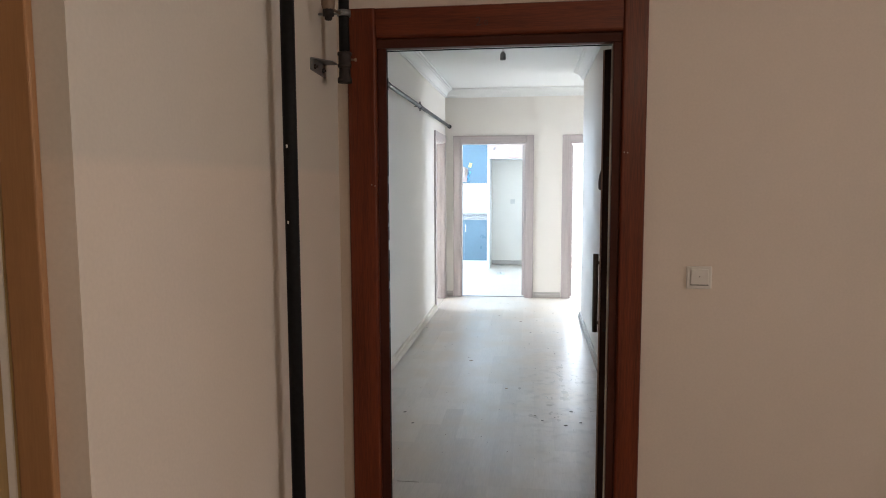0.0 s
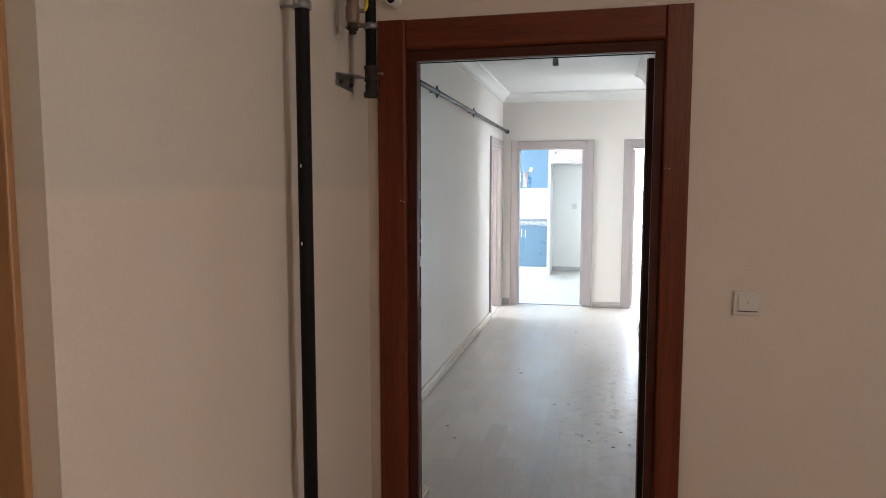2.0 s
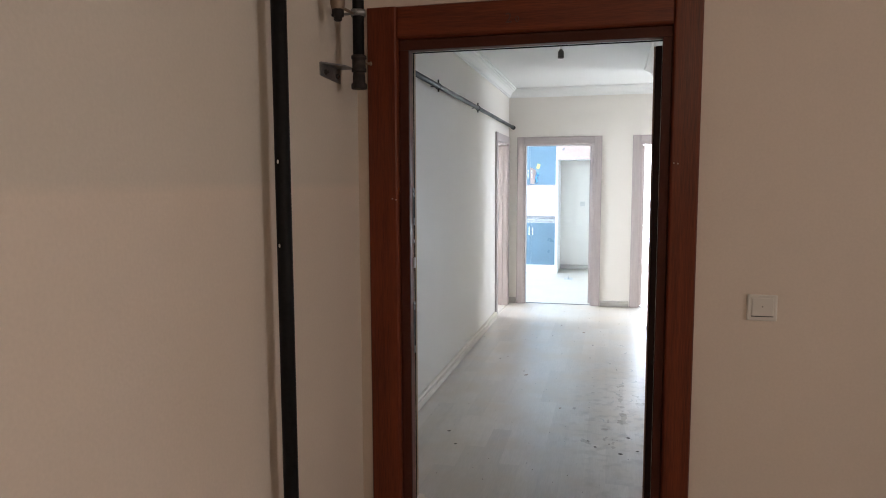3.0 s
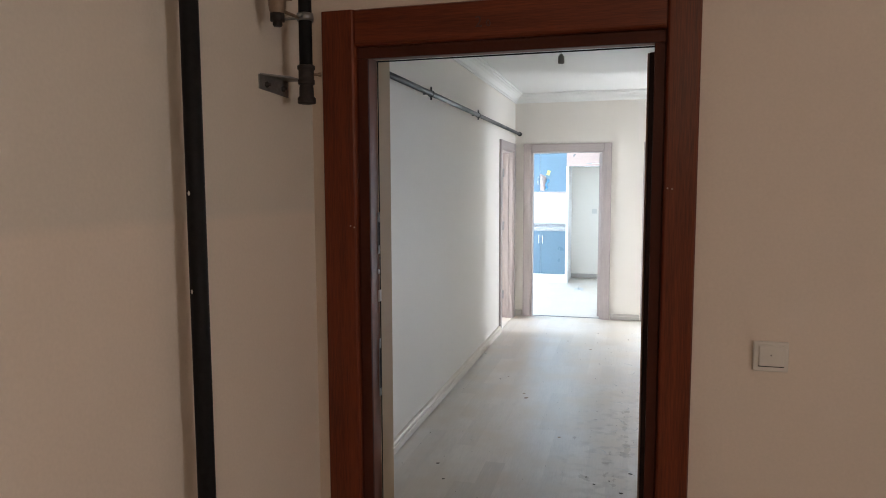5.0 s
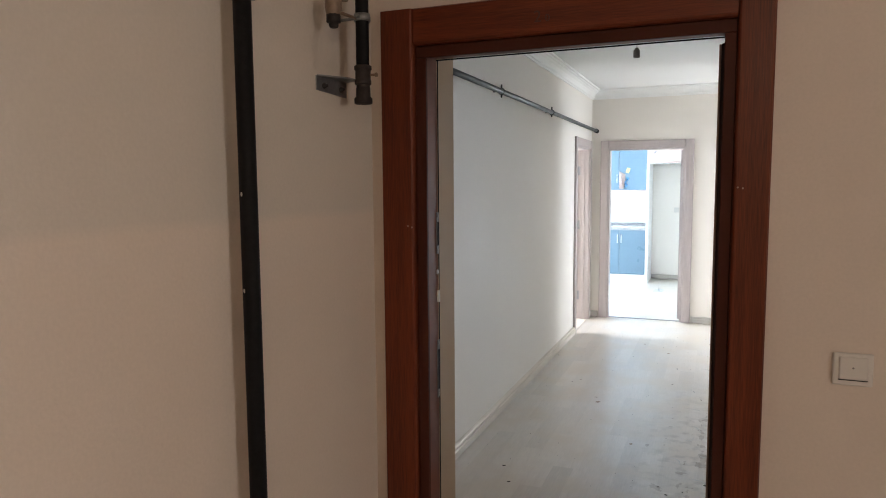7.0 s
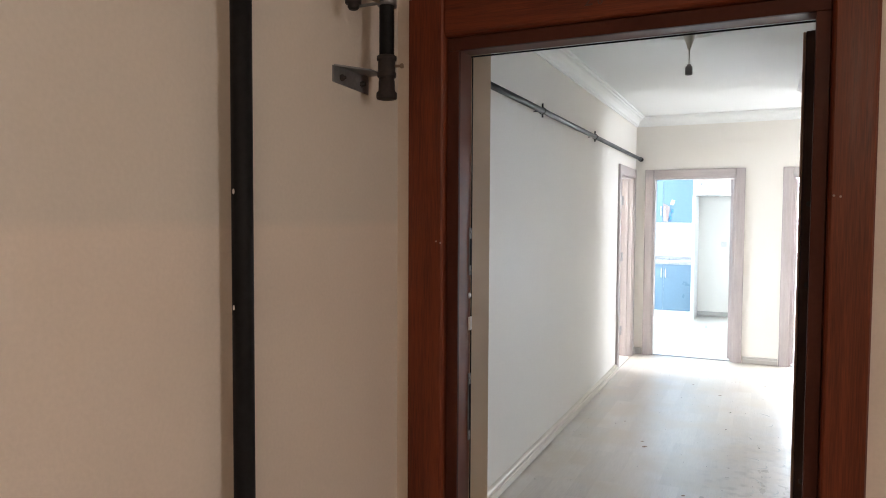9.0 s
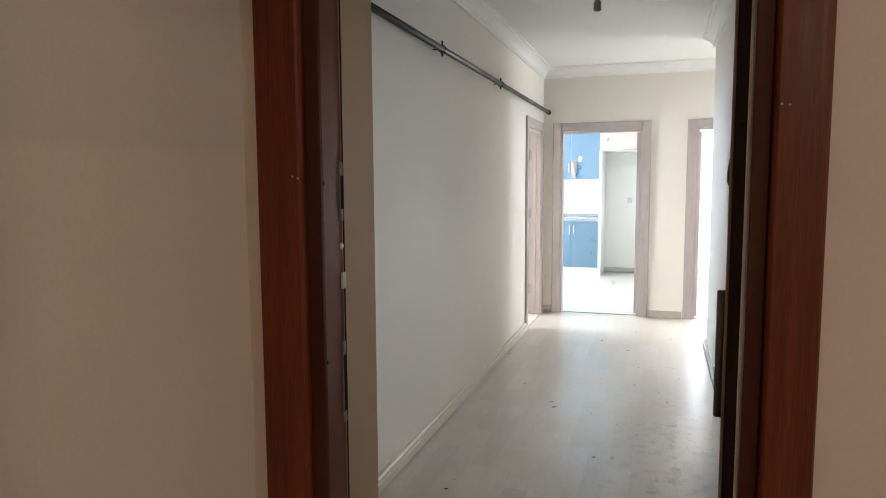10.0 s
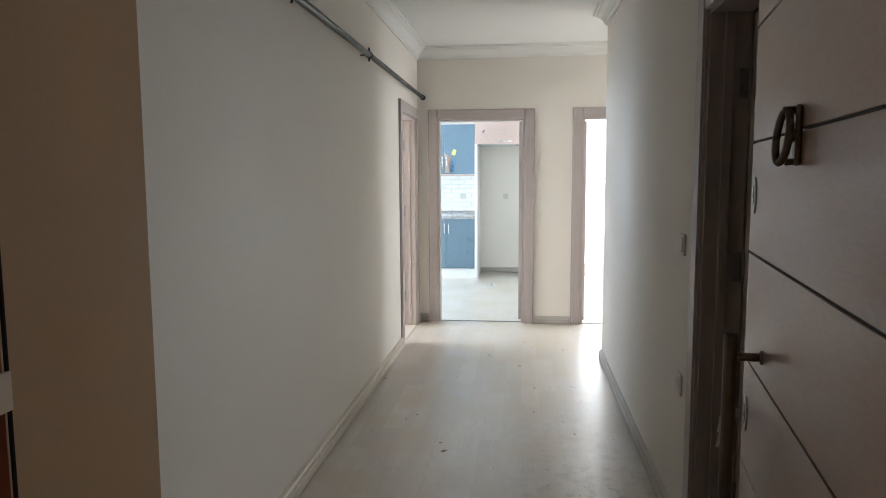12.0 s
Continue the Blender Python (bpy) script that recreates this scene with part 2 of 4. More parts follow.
    tr.inputs["From Min"].default_value, tr.inputs["From Max"].default_value, tr.inputs["To Max"].default_value = 0.43, 0.62, 0.6
    l.new(tint.outputs["Fac"], tr.inputs["Value"])
    l.new(tr.outputs[0], tan.inputs[0])
    l.new(mixc.outputs[2], tan.inputs[6])
    tan.inputs[7].default_value = (0.50, 0.405, 0.30, 1)     # tan building dust
    speck = n.new("ShaderNodeTexNoise")
    speck.inputs["Scale"].default_value, speck.inputs["Detail"].default_value = 13, 9
    l.new(geo.outputs["Position"], speck.inputs["Vector"])
    spr = n.new("ShaderNodeMapRange")
    spr.inputs["From Min"].default_value, spr.inputs["From Max"].default_value, spr.inputs["To Max"].default_value = 0.50, 0.68, 0.8
    l.new(speck.outputs["Fac"], spr.inputs["Value"])
    dirt = n.new("ShaderNodeMath")
    dirt.operation = "MULTIPLY"
    l.new(spr.outputs[0], dirt.inputs[0])
    l.new(patch.outputs[0], dirt.inputs[1])
    grime = n.new("ShaderNodeMix")
    grime.data_type = "RGBA"
    l.new(dirt.outputs[0], grime.inputs[0])
    l.new(tan.outputs[2], grime.inputs[6])
    grime.inputs[7].default_value = (0.27, 0.225, 0.185, 1)     # ground-in dirt
    l.new(grime.outputs[2], bsdf.inputs["Base Color"])
    oldr = bsdf.inputs["Roughness"].links[0].from_socket
    ra = n.new("ShaderNodeMath")
    ra.operation = "MULTIPLY_ADD"
    ra.inputs[1].default_value = -0.16
    l.new(both.outputs[0], ra.inputs[0])
    l.new(oldr, ra.inputs[2])
    l.new(ra.outputs[0], bsdf.inputs["Roughness"])
    return m


FLOOR = laminate_floor()
glass = bpy.data.materials.new("window_glass")
glass.use_nodes = True
gb = glass.node_tree.nodes["Principled BSDF"]
gb.inputs["Transmission Weight"].default_value, gb.inputs["Roughness"].default_value, gb.inputs["IOR"].default_value = 1.0, 0.0, 1.45


# ---- mesh helpers ----
def bm_box(x0, x1, y0, y1, z0, z1, bevel=0.0, segments=2):
    bm = bmesh.new()
    bmesh.ops.create_cube(bm, size=1, matrix=Matrix.LocRotScale(((x0 + x1) / 2, (y0 + y1) / 2, (z0 + z1) / 2), None, (abs(x1 - x0), abs(y1 - y0), abs(z1 - z0))))
    if bevel:
        bmesh.ops.bevel(bm, geom=bm.edges[:], offset=bevel, segments=segments, affect="EDGES", profile=0.5)
    return bm


def add(bm, other, m=None):
    """Joins another bmesh into bm."""
    me = bpy.data.meshes.new("tmp")
    if m is not None:
        other.transform(m)
    other.to_mesh(me)
    other.free()
    bm.from_mesh(me)
    bpy.data.meshes.remove(me)
    return bm


def bm_lathe(profile, sides=24, m=None):
    """Turns (radius, height) pairs about z."""
    bm = bmesh.new()
    rings = []
    for r, z in profile:
        if r < 1e-6:
            rings.append([bm.verts.new((0, 0, z))])
        else:
            rings.append([bm.verts.new((r * math.cos(2 * math.pi * i / sides), r * math.sin(2 * math.pi * i / sides), z)) for i in range(sides)])
    for a, b in zip(rings, rings[1:]):
        for i in range(sides):
            j = (i + 1) % sides
            if len(a) == 1 and len(b) > 1:
                bm.faces.new((a[0], b[j], b[i]))
            elif len(b) == 1 and len(a) > 1:
                bm.faces.new((a[i], a[j], b[0]))
            elif len(a) > 1:
                bm.faces.new((a[i], a[j], b[j], b[i]))
    for f in bm.faces:
        f.smooth = True
    bmesh.ops.recalc_face_normals(bm, faces=bm.faces)
    if m is not None:
        bm.transform(m)
    return bm


def bm_rod(a, b, r, sides=18, collar=0.0):
    """A round bar from a to b with slightly rounded ends."""
    a, b = Vector(a), Vector(b)
    h = (b - a).length
    e = min(r * 0.2, h * 0.2)
    m = Matrix.Translation(a) @ (b - a).to_track_quat("Z", "Y").to_matrix().to_4x4()
    return bm_lathe([(0, 0), (r - e, 0), (r, e), (r, h - e), (r - e, h), (0, h)], sides, m)


def bm_tube(points, r, sides=10):
    """A round tube swept along points, its frame carried along without twist."""
    bm = bmesh.new()
    pts = [Vector(p) for p in points]
    side = None
    rings = []
    for i, p in enumerate(pts):
        d = (pts[min(i + 1, len(pts) - 1)] - pts[max(i - 1, 0)]).normalized()
        if side is None:
            side = d.orthogonal().normalized()
        side = (side - d * side.dot(d)).normalized()
        up = d.cross(side)
        rings.append([bm.verts.new(p + r * (side * math.cos(2 * math.pi * k / sides) + up * math.sin(2 * math.pi * k / sides))) for k in range(sides)])
    for a, b in zip(rings, rings[1:]):
        for k in range(sides):
            j = (k + 1) % sides
            bm.faces.new((a[k], a[j], b[j], b[k])).smooth = True
    bm.faces.new(rings[0])
    bm.faces.new(rings[-1])
    bmesh.ops.recalc_face_normals(bm, faces=bm.faces)
    return bm


def bm_profile(profile, path, closed=False):
    """Sweeps an (out, up) profile along a level path of (x, y); out is to the right of the way walked. Mitred."""
    bm = bmesh.new()
    pts = [Vector((p[0], p[1])) for p in path]
    z = path[0][2] if len(path[0]) > 2 else 0
    rings = []
    for i, p in enumerate(pts):
        din = (p - pts[i - 1]).normalized() if i else (pts[1] - p).normalized()
        dout = (pts[i + 1] - p).normalized() if i < len(pts) - 1 else din
        nin, nout = Vector((din.y, -din.x)), Vector((dout.y, -dout.x))
        k = nin + nout
        k = k / max(0.2, k.dot(nin))
        rings.append([bm.verts.new((p.x + k.x * o, p.y + k.y * o, z + u)) for o, u in profile])
    for a, b in zip(rings, rings[1:]):
        for i in range(len(profile)):
            j = (i + 1) % len(profile)
            bm.faces.new((a[i], a[j], b[j], b[i]))
    bm.faces.new(rings[0])
    bm.faces.new(rings[-1])
    bmesh.ops.recalc_face_normals(bm, faces=bm.faces)
    return bm


def mesh_of(name, bm, mat):
    me = bpy.data.meshes.new(name)
    bm.to_mesh(me)
    bm.free()
    me.materials.append(mat)
    return me


def part(name, bm, mat, parent=None, label=""):
    ob = new(name, mesh_of(name, bm, mat))
    if parent is not None:
        ob.parent = parent
    if label:
        tagged(ob, label)
    return ob


def thing(name, label, category, at=(0, 0, 0), group=""):
    ob = new(name)
    ob.empty_display_size = 0.05
    ob.matrix_basis = Matrix.Translation(at)
    return tagged(ob, label, category, group)


def structure(name, bm, mat, label="", category=""):
    return tagged(part(name, bm, mat), label, category, kind="structure")


# ---- plan ----
XL, XR = -0.975, 0.66          # corridor walls
YE, YK = 6.135, 6.265          # end wall, both faces
YRC = 4.90                     # where the right wall ends
XS, XRT = -0.60, -0.572        # landing side wall, entry return
YS, YR = -1.515, 0.632         # their ends
TW = 0.152                     # depth of the front wall
H = 2.64                       # ceiling
DX0, DX1, DZ = -0.443, 0.425, 1.976   # front door opening
KX0, KX1 = -0.783, 0.057       # kitchen door opening
RX0, RX1 = 0.586, 1.42         # balcony room door opening
SY0, SY1 = 5.21, 5.975         # side door opening
BY0, BY1 = 1.20, 2.015         # right door opening
OZ = 1.970                     # inner door head


def wall(name, boxes, mat, label):
    bm = bmesh.new()
    for b in boxes:
        add(bm, bm_box(*b))
    return structure(name, bm, mat, label, "wall")


T = 0.13
# landing side
wall("wall_entry", [(DX1 - 0.004, XR + T, 0.1372, TW, 0, H), (XRT, DX1 - 0.004, 0.1372, TW, DZ + 0.035, H)], WALL, "cream painted plaster inside the front door")
wall("wall_front", [(XS, DX0 - 0.034, 0, TW - 0.001, 0, H), (DX1 + 0.035, 3.2, 0, 0.137, 0, H), (DX0 - 0.035, DX1 + 0.035, 0, 0.137, DZ + 0.035, H)], LANDING,
     "beige painted wall round the front door")
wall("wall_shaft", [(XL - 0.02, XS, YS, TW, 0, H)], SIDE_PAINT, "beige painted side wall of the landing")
wall("wall_return", [(XL - 0.02, XRT, TW, YR, 0, H)], RETURN, "beige painted return inside the front door, shade and lamplight in its colour")
wall("wall_lift", [(-3.2, -1.62, YS, YS + T, 0, H), (-1.62, -0.70, YS, YS + T, 2.1, H), (-1.62, -0.70, YS + T, YS + T + 0.05, 0, H)], LANDING,
     "beige painted wall beside the other flat's door")
wall("wall_landing_back", [(-3.2, 3.2, -4.4, -4.27, 0, H), (-3.33, -3.2, -4.4, YS + T, 0, H), (3.2, 3.33, -4.4, -2.65, 0, H), (3.2, 3.33, -2.15, TW, 0, H), (3.2, 3.33, -2.65, -2.15, 0, 0.9), (3.2, 3.33, -2.65, -2.15, 2.1, H)], LANDING, "beige painted stairwell walls")
structure("floor_landing", bm_box(-3.3, 3.3, -4.4, 0.02, -0.14, -0.004), STONE, "speckled stone landing floor", "floor")
structure("ceiling_landing", bm_box(-3.3, 3.3, -4.4, 0.2, H, H + 0.12), CEILING, "white painted landing ceiling", "ceiling")

# corridor
wall("wall_left", [(XL - T, XL, YR, SY0, 0, H), (XL - T, XL, SY1, YE, 0, H), (XL - T, XL, SY0, SY1, OZ + 0.02, H)], WALL, "cream painted corridor wall with a door")
wall("wall_right", [(XR, XR + T, TW, BY0, 0, H), (XR, XR + T, BY1, YRC, 0, H), (XR, XR + T, BY0, BY1, OZ + 0.02, H), (XR + T, 3.2, YRC - T, YRC, 0, H)], WALL,
     "cream painted corridor wall with an open corner")
wall("wall_end", [(-3.13, KX0, YE, YK, 0, H), (KX1, RX0, YE, YK, 0, H), (RX1, 4.0, YE, YK, 0, H), (KX0, KX1, YE, YK, OZ + 0.02, H), (RX0, RX1, YE, YK, OZ + 0.02, H)], WALL,
     "cream painted end wall with two doorways")
wall("wall_hall_far", [(3.2, 3.33, YRC - T, 5.3, 0, H), (3.2, 3.33, 6.0, YE, 0, H), (3.2, 3.33, 5.3, 6.0, 0, 0.85), (3.2, 3.33, 5.3, 6.0, 2.15, H)], WALL, "cream painted wall")
structure("ceiling", bm_box(-4.7, 4.1, TW + 0.05, 10.0, H, H + 0.12), CEILING, "white painted ceiling", "ceiling")
# kitchen
wall("wall_kitchen", [(-3.13, -2.95, 9.72, 9.85, 0, H), (-2.05, 0.43, 9.72, 9.85, 0, H), (-2.95, -2.05, 9.72, 9.85, 0, 0.2), (-2.95, -2.05, 9.72, 9.85, 2.2, H), (-3.13, -3.0, YK, 6.6, 0, H), (-3.13, -3.0, 8.1, 9.72, 0, H), (-3.13, -3.0, 6.6, 8.1, 0, 0.85), (-3.13, -3.0, 6.6, 8.1, 2.15, H), (0.30, 0.43, YK, 9.72, 0, H)], WALL, "pale painted kitchen walls")
# room with the balcony
wall("wall_balcony_room", [(0.43, 0.55, 9.5, 9.63, 0, H), (3.0, 4.13, 9.5, 9.63, 0, H), (0.55, 3.0, 9.5, 9.63, 2.4, H), (0.55, 3.0, 9.5, 9.63, 0, 0.1), (4.0, 4.13, YK, 6.9, 0, H), (4.0, 4.13, 8.7, 9.5, 0, H), (4.0, 4.13, 6.9, 8.7, 0, 0.85), (4.0, 4.13, 6.9, 8.7, 2.15, H)], WALL,
     "pale painted walls of the bright room")
# side room
wall("wall_side_room", [(-4.63, -4.5, 3.4, 4.55, 0, H), (-4.63, -4.5, 6.05, YK, 0, H), (-4.63, -4.5, 4.55, 6.05, 0, 0.8), (-4.63, -4.5, 4.55, 6.05, 2.2, H),
                        (-4.5, XL - T, 3.27, 3.4, 0, H), (-4.5, -3.13, YE, YK, 0, H)], WALL, "pale painted walls of the side room")
wall("wall_bathroom", [(XR + T, 2.6, 0.7, 0.83, 0, H), (XR + T, 2.6, 3.0, 3.13, 0, H), (2.6, 2.73, 0.7, 3.13, 0, H)], WALL, "pale painted walls of the dark room")

# cornices, skirtings
COVE = [(0, 0), (0, -0.105), (0.012, -0.105), (0.016, -0.092), (0.024, -0.088), (0.030, -0.070), (0.045, -0.048), (0.066, -0.032), (0.078, -0.028), (0.082, -0.018),
        (0.098, -0.014), (0.100, 0)]
structure("cornice", bm_profile(COVE, [(XRT, TW, H), (XRT, YR, H), (XL, YR, H), (XL, YE, H), (3.2, YE, H), (3.2, YRC, H), (XR, YRC, H), (XR, TW, H)]), PLASTER,
          "white moulded plaster cornice", "cornice")
SKIRT = [(0, 0.002), (0.017, 0.002), (0.023, 0.006), (0.023, 0.046), (0.021, 0.049), (0.0165, 0.050), (0.0165, 0.062), (0.012, 0.070), (0, 0.073)]
CW = 0.089                     # casing width
for path in ([(XRT, TW, 0), (XRT, YR, 0), (XL, YR, 0), (XL, SY0 - CW, 0)], [(XL, SY1 + CW, 0), (XL, YE, 0), (KX0 - CW - 0.008, YE, 0)], [(KX1 + CW + 0.008, YE, 0), (RX0 - CW - 0.008, YE, 0)],
             [(XR, YRC, 0), (XR, BY1 + CW, 0)], [(XR, BY0 - CW, 0), (XR, TW, 0)], [(RX1 + CW, YE, 0), (3.2, YE, 0), (3.2, YRC, 0), (XR, YRC, 0)],
             [(-0.588, 9.72, 0), (0.30, 9.72, 0), (0.30, YK, 0)]):
    long = path[0] == (XRT, TW, 0)
    structure("baseboard", bm_profile([(o * 1.5, u) for o, u in SKIRT] if long else SKIRT, path), CREAM_BASE if long else BASE, "cream laminate skirting board" if long else "grey-taupe laminate skirting board", "skirting")


# ---- inner doors ----
def doorway(name, label, width, head, depth, m, hinge, swing, leaf_open=True, metal=None):
    """A laminate door frame in local x along the wall and y into it: casings, lining, stop, hinges and an open leaf behind."""
    ob = tagged(thing(name, label, "door"), kind="structure")
    ob.matrix_basis = m
    cw, th = CW, 0.02
    metal = metal or STRIKE
    for x0, x1 in ((-cw, 0.004), (width - 0.004, width + cw)):
        bm = bm_box(x0, x1, -th, -0.001, 0, head + cw)
        bmesh.ops.bevel(bm, geom=[e for e in bm.edges if abs(e.verts[0].co.z - e.verts[1].co.z) > 0.5 and e.verts[0].co.y < -0.01], offset=0.008, segments=3, affect="EDGES")
        part("casing", bm, TAUPE, ob)
    part("head_casing", bm_box(0.0045, width - 0.0045, -th + 0.001, -0.001, head - 0.004, head + cw - 0.001, 0.004), TAUPE_H, ob)
    for x0, x1 in ((-0.012, 0.018), (width - 0.018, width + 0.012)):
        part("lining", bm_box(x0, x1, -0.001, depth, 0, head + 0.012), TAUPE, ob)
    part("head_lining", bm_box(0.018, width - 0.018, -0.001, depth, head - 0.018, head + 0.012), TAUPE_H, ob)
    hx = 0.018 if hinge == "low" else width - 0.018
    sgn = 1 if hinge == "low" else -1
    part("stop", bm_box(hx, hx + sgn * 0.012, depth * 0.35, depth * 0.35 + 0.03, 0, head - 0.018, 0.002), TAUPE, ob)
    for z in (0.28, 1.1, 1.72):
        bm = bm_box(hx, hx + sgn * 0.004, depth - 0.034, depth - 0.004, z - 0.05, z + 0.05, 0.001)
        add(bm, bm_rod((hx + sgn * 0.008, depth + 0.001, z - 0.05), (hx + sgn * 0.008, depth + 0.001, z + 0.05), 0.007, 12))
        part("hinge", bm, metal, ob, "small metal hinge")
    if leaf_open:
        lf = bm_box(0, 0.04, 0, width - 0.05, 0.008, head - 0.024, 0.003)
        turn = Matrix.Translation((hx + sgn * 0.002, depth + 0.004, 0)) @ pose(0, 0, 0, 0, 0, swing)
        if sgn < 0:
            lf.transform(Matrix.Translation((-0.04, 0, 0)))
        lf.transform(turn)
        leaf = part("leaf", lf, TAUPE, ob, "open taupe laminate door leaf")
        hd = bm_rod((0, 0, 0), (0, 0, 0.05), 0.009, 12)
        add(hd, bm_rod((0, 0, 0.045), (0, -0.11, 0.045), 0.008, 12))
        add(hd, bm_box(-0.02, 0.02, -0.09, 0.09, -0.001, 0.006, 0.002), pose(0, 0, 0, 0, 0, 0))
        hd.transform(turn @ Matrix.Translation((0.04 if sgn > 0 else -0.04, width - 0.11, 1.0)) @ pose(0, 0, 0, 0, 90 * sgn, 0))
        part("handle", hd, ZINC, leaf, "metal lever handle")
    return ob


doorway("door_1", "taupe laminate doorway into the kitchen, leaf standing open", KX1 - KX0, OZ, T, pose(KX0, YE, 0), "high", -17)
doorway("door_2", "taupe laminate doorway into the bright room, leaf standing open", RX1 - RX0, OZ, T, pose(RX0, YE, 0), "low", 12)
doorway("door_3", "taupe laminate doorway in the corridor wall, leaf standing open", SY1 - SY0, OZ, T, pose(XL, SY0, 0, 0, 0, 90), "high", -2, metal=ZINC)
doorway("door_4", "taupe laminate doorway in shade behind the front door", BY1 - BY0, OZ, T, pose(XR, BY1, 0, 0, 0, -90), "low", 2)
for a, b, c, d in ((KX0, KX1, YE + 0.03, YE + 0.06), (RX0, RX1, YE + 0.03, YE + 0.06)):
    structure("door_sill", bm_box(a + 0.02, b - 0.02, c, d, 0.0005, 0.006, 0.002), ZINC, "thin metal joint strip in the doorway", "threshold")

# ---- windows ----
def window(name, w, h, mullions, m, label):
    ob = tagged(thing(name, label, "window"), kind="structure")
    ob.matrix_basis = m
    f = bm_box(0, w, 0, 0.06, 0, 0.06, 0.004)
    add(f, bm_box(0, w, 0, 0.06, h - 0.06, h, 0.004))
    add(f, bm_box(0, 0.06, 0, 0.06, 0.06, h - 0.06, 0.004))
    add(f, bm_box(w - 0.06, w, 0, 0.06, 0.06, h - 0.06, 0.004))
    part("window_frame", f, WHITE, ob)
    xs = [0.06, *mullions, w - 0.06]
    for x in mullions:
        part("mullion", bm_box(x - 0.035, x + 0.035, 0.002, 0.058, 0.06, h - 0.06, 0.004), WHITE, ob)
    for a, b in zip(xs, xs[1:]):
        p = part("pane", bm_box(a + 0.03, b - 0.03, 0.028, 0.034, 0.06, h - 0.06), glass, ob, "clear window glass")
        p.visible_shadow = False
    return ob


# unseen window, made up to go with the kitchen fill lamp
window("window_5", 1.5, 1.3, [0.75], pose(-3.02, 6.6, 0.85, 0, 0, 90), "unseen white framed kitchen window, added for the fill light")
window("window_1", 2.45, 2.3, [0.82, 1.63], pose(0.55, 9.52, 0.1), "white framed balcony glazing full of daylight")
window("window_4", 0.7, 1.3, [], pose(3.29, 5.3, 0.85, 0, 0, 90), "unseen white framed hall window, assumed as a light source")
window("window_6", 0.9, 2.0, [], pose(-2.95, 9.74, 0.2), "white framed kitchen balcony door")
# made-up window that goes with the landing's fill lamp
window("window_8", 0.5, 1.2, [], pose(3.29, -2.65, 0.9, 0, 0, 90), "unseen white framed stairwell window, added for the landing fill light")
# unseen window, added to go with the left wall's fill lamp
window("window_7", 1.8, 1.3, [0.9], pose(4.10, 6.9, 0.85, 0, 0, 90), "unseen white framed corner window, added for the fill light")
window("window_3", 1.5, 1.4, [0.75], pose(-4.52, 4.55, 0.8, 0, 0, 90), "white framed side room window")


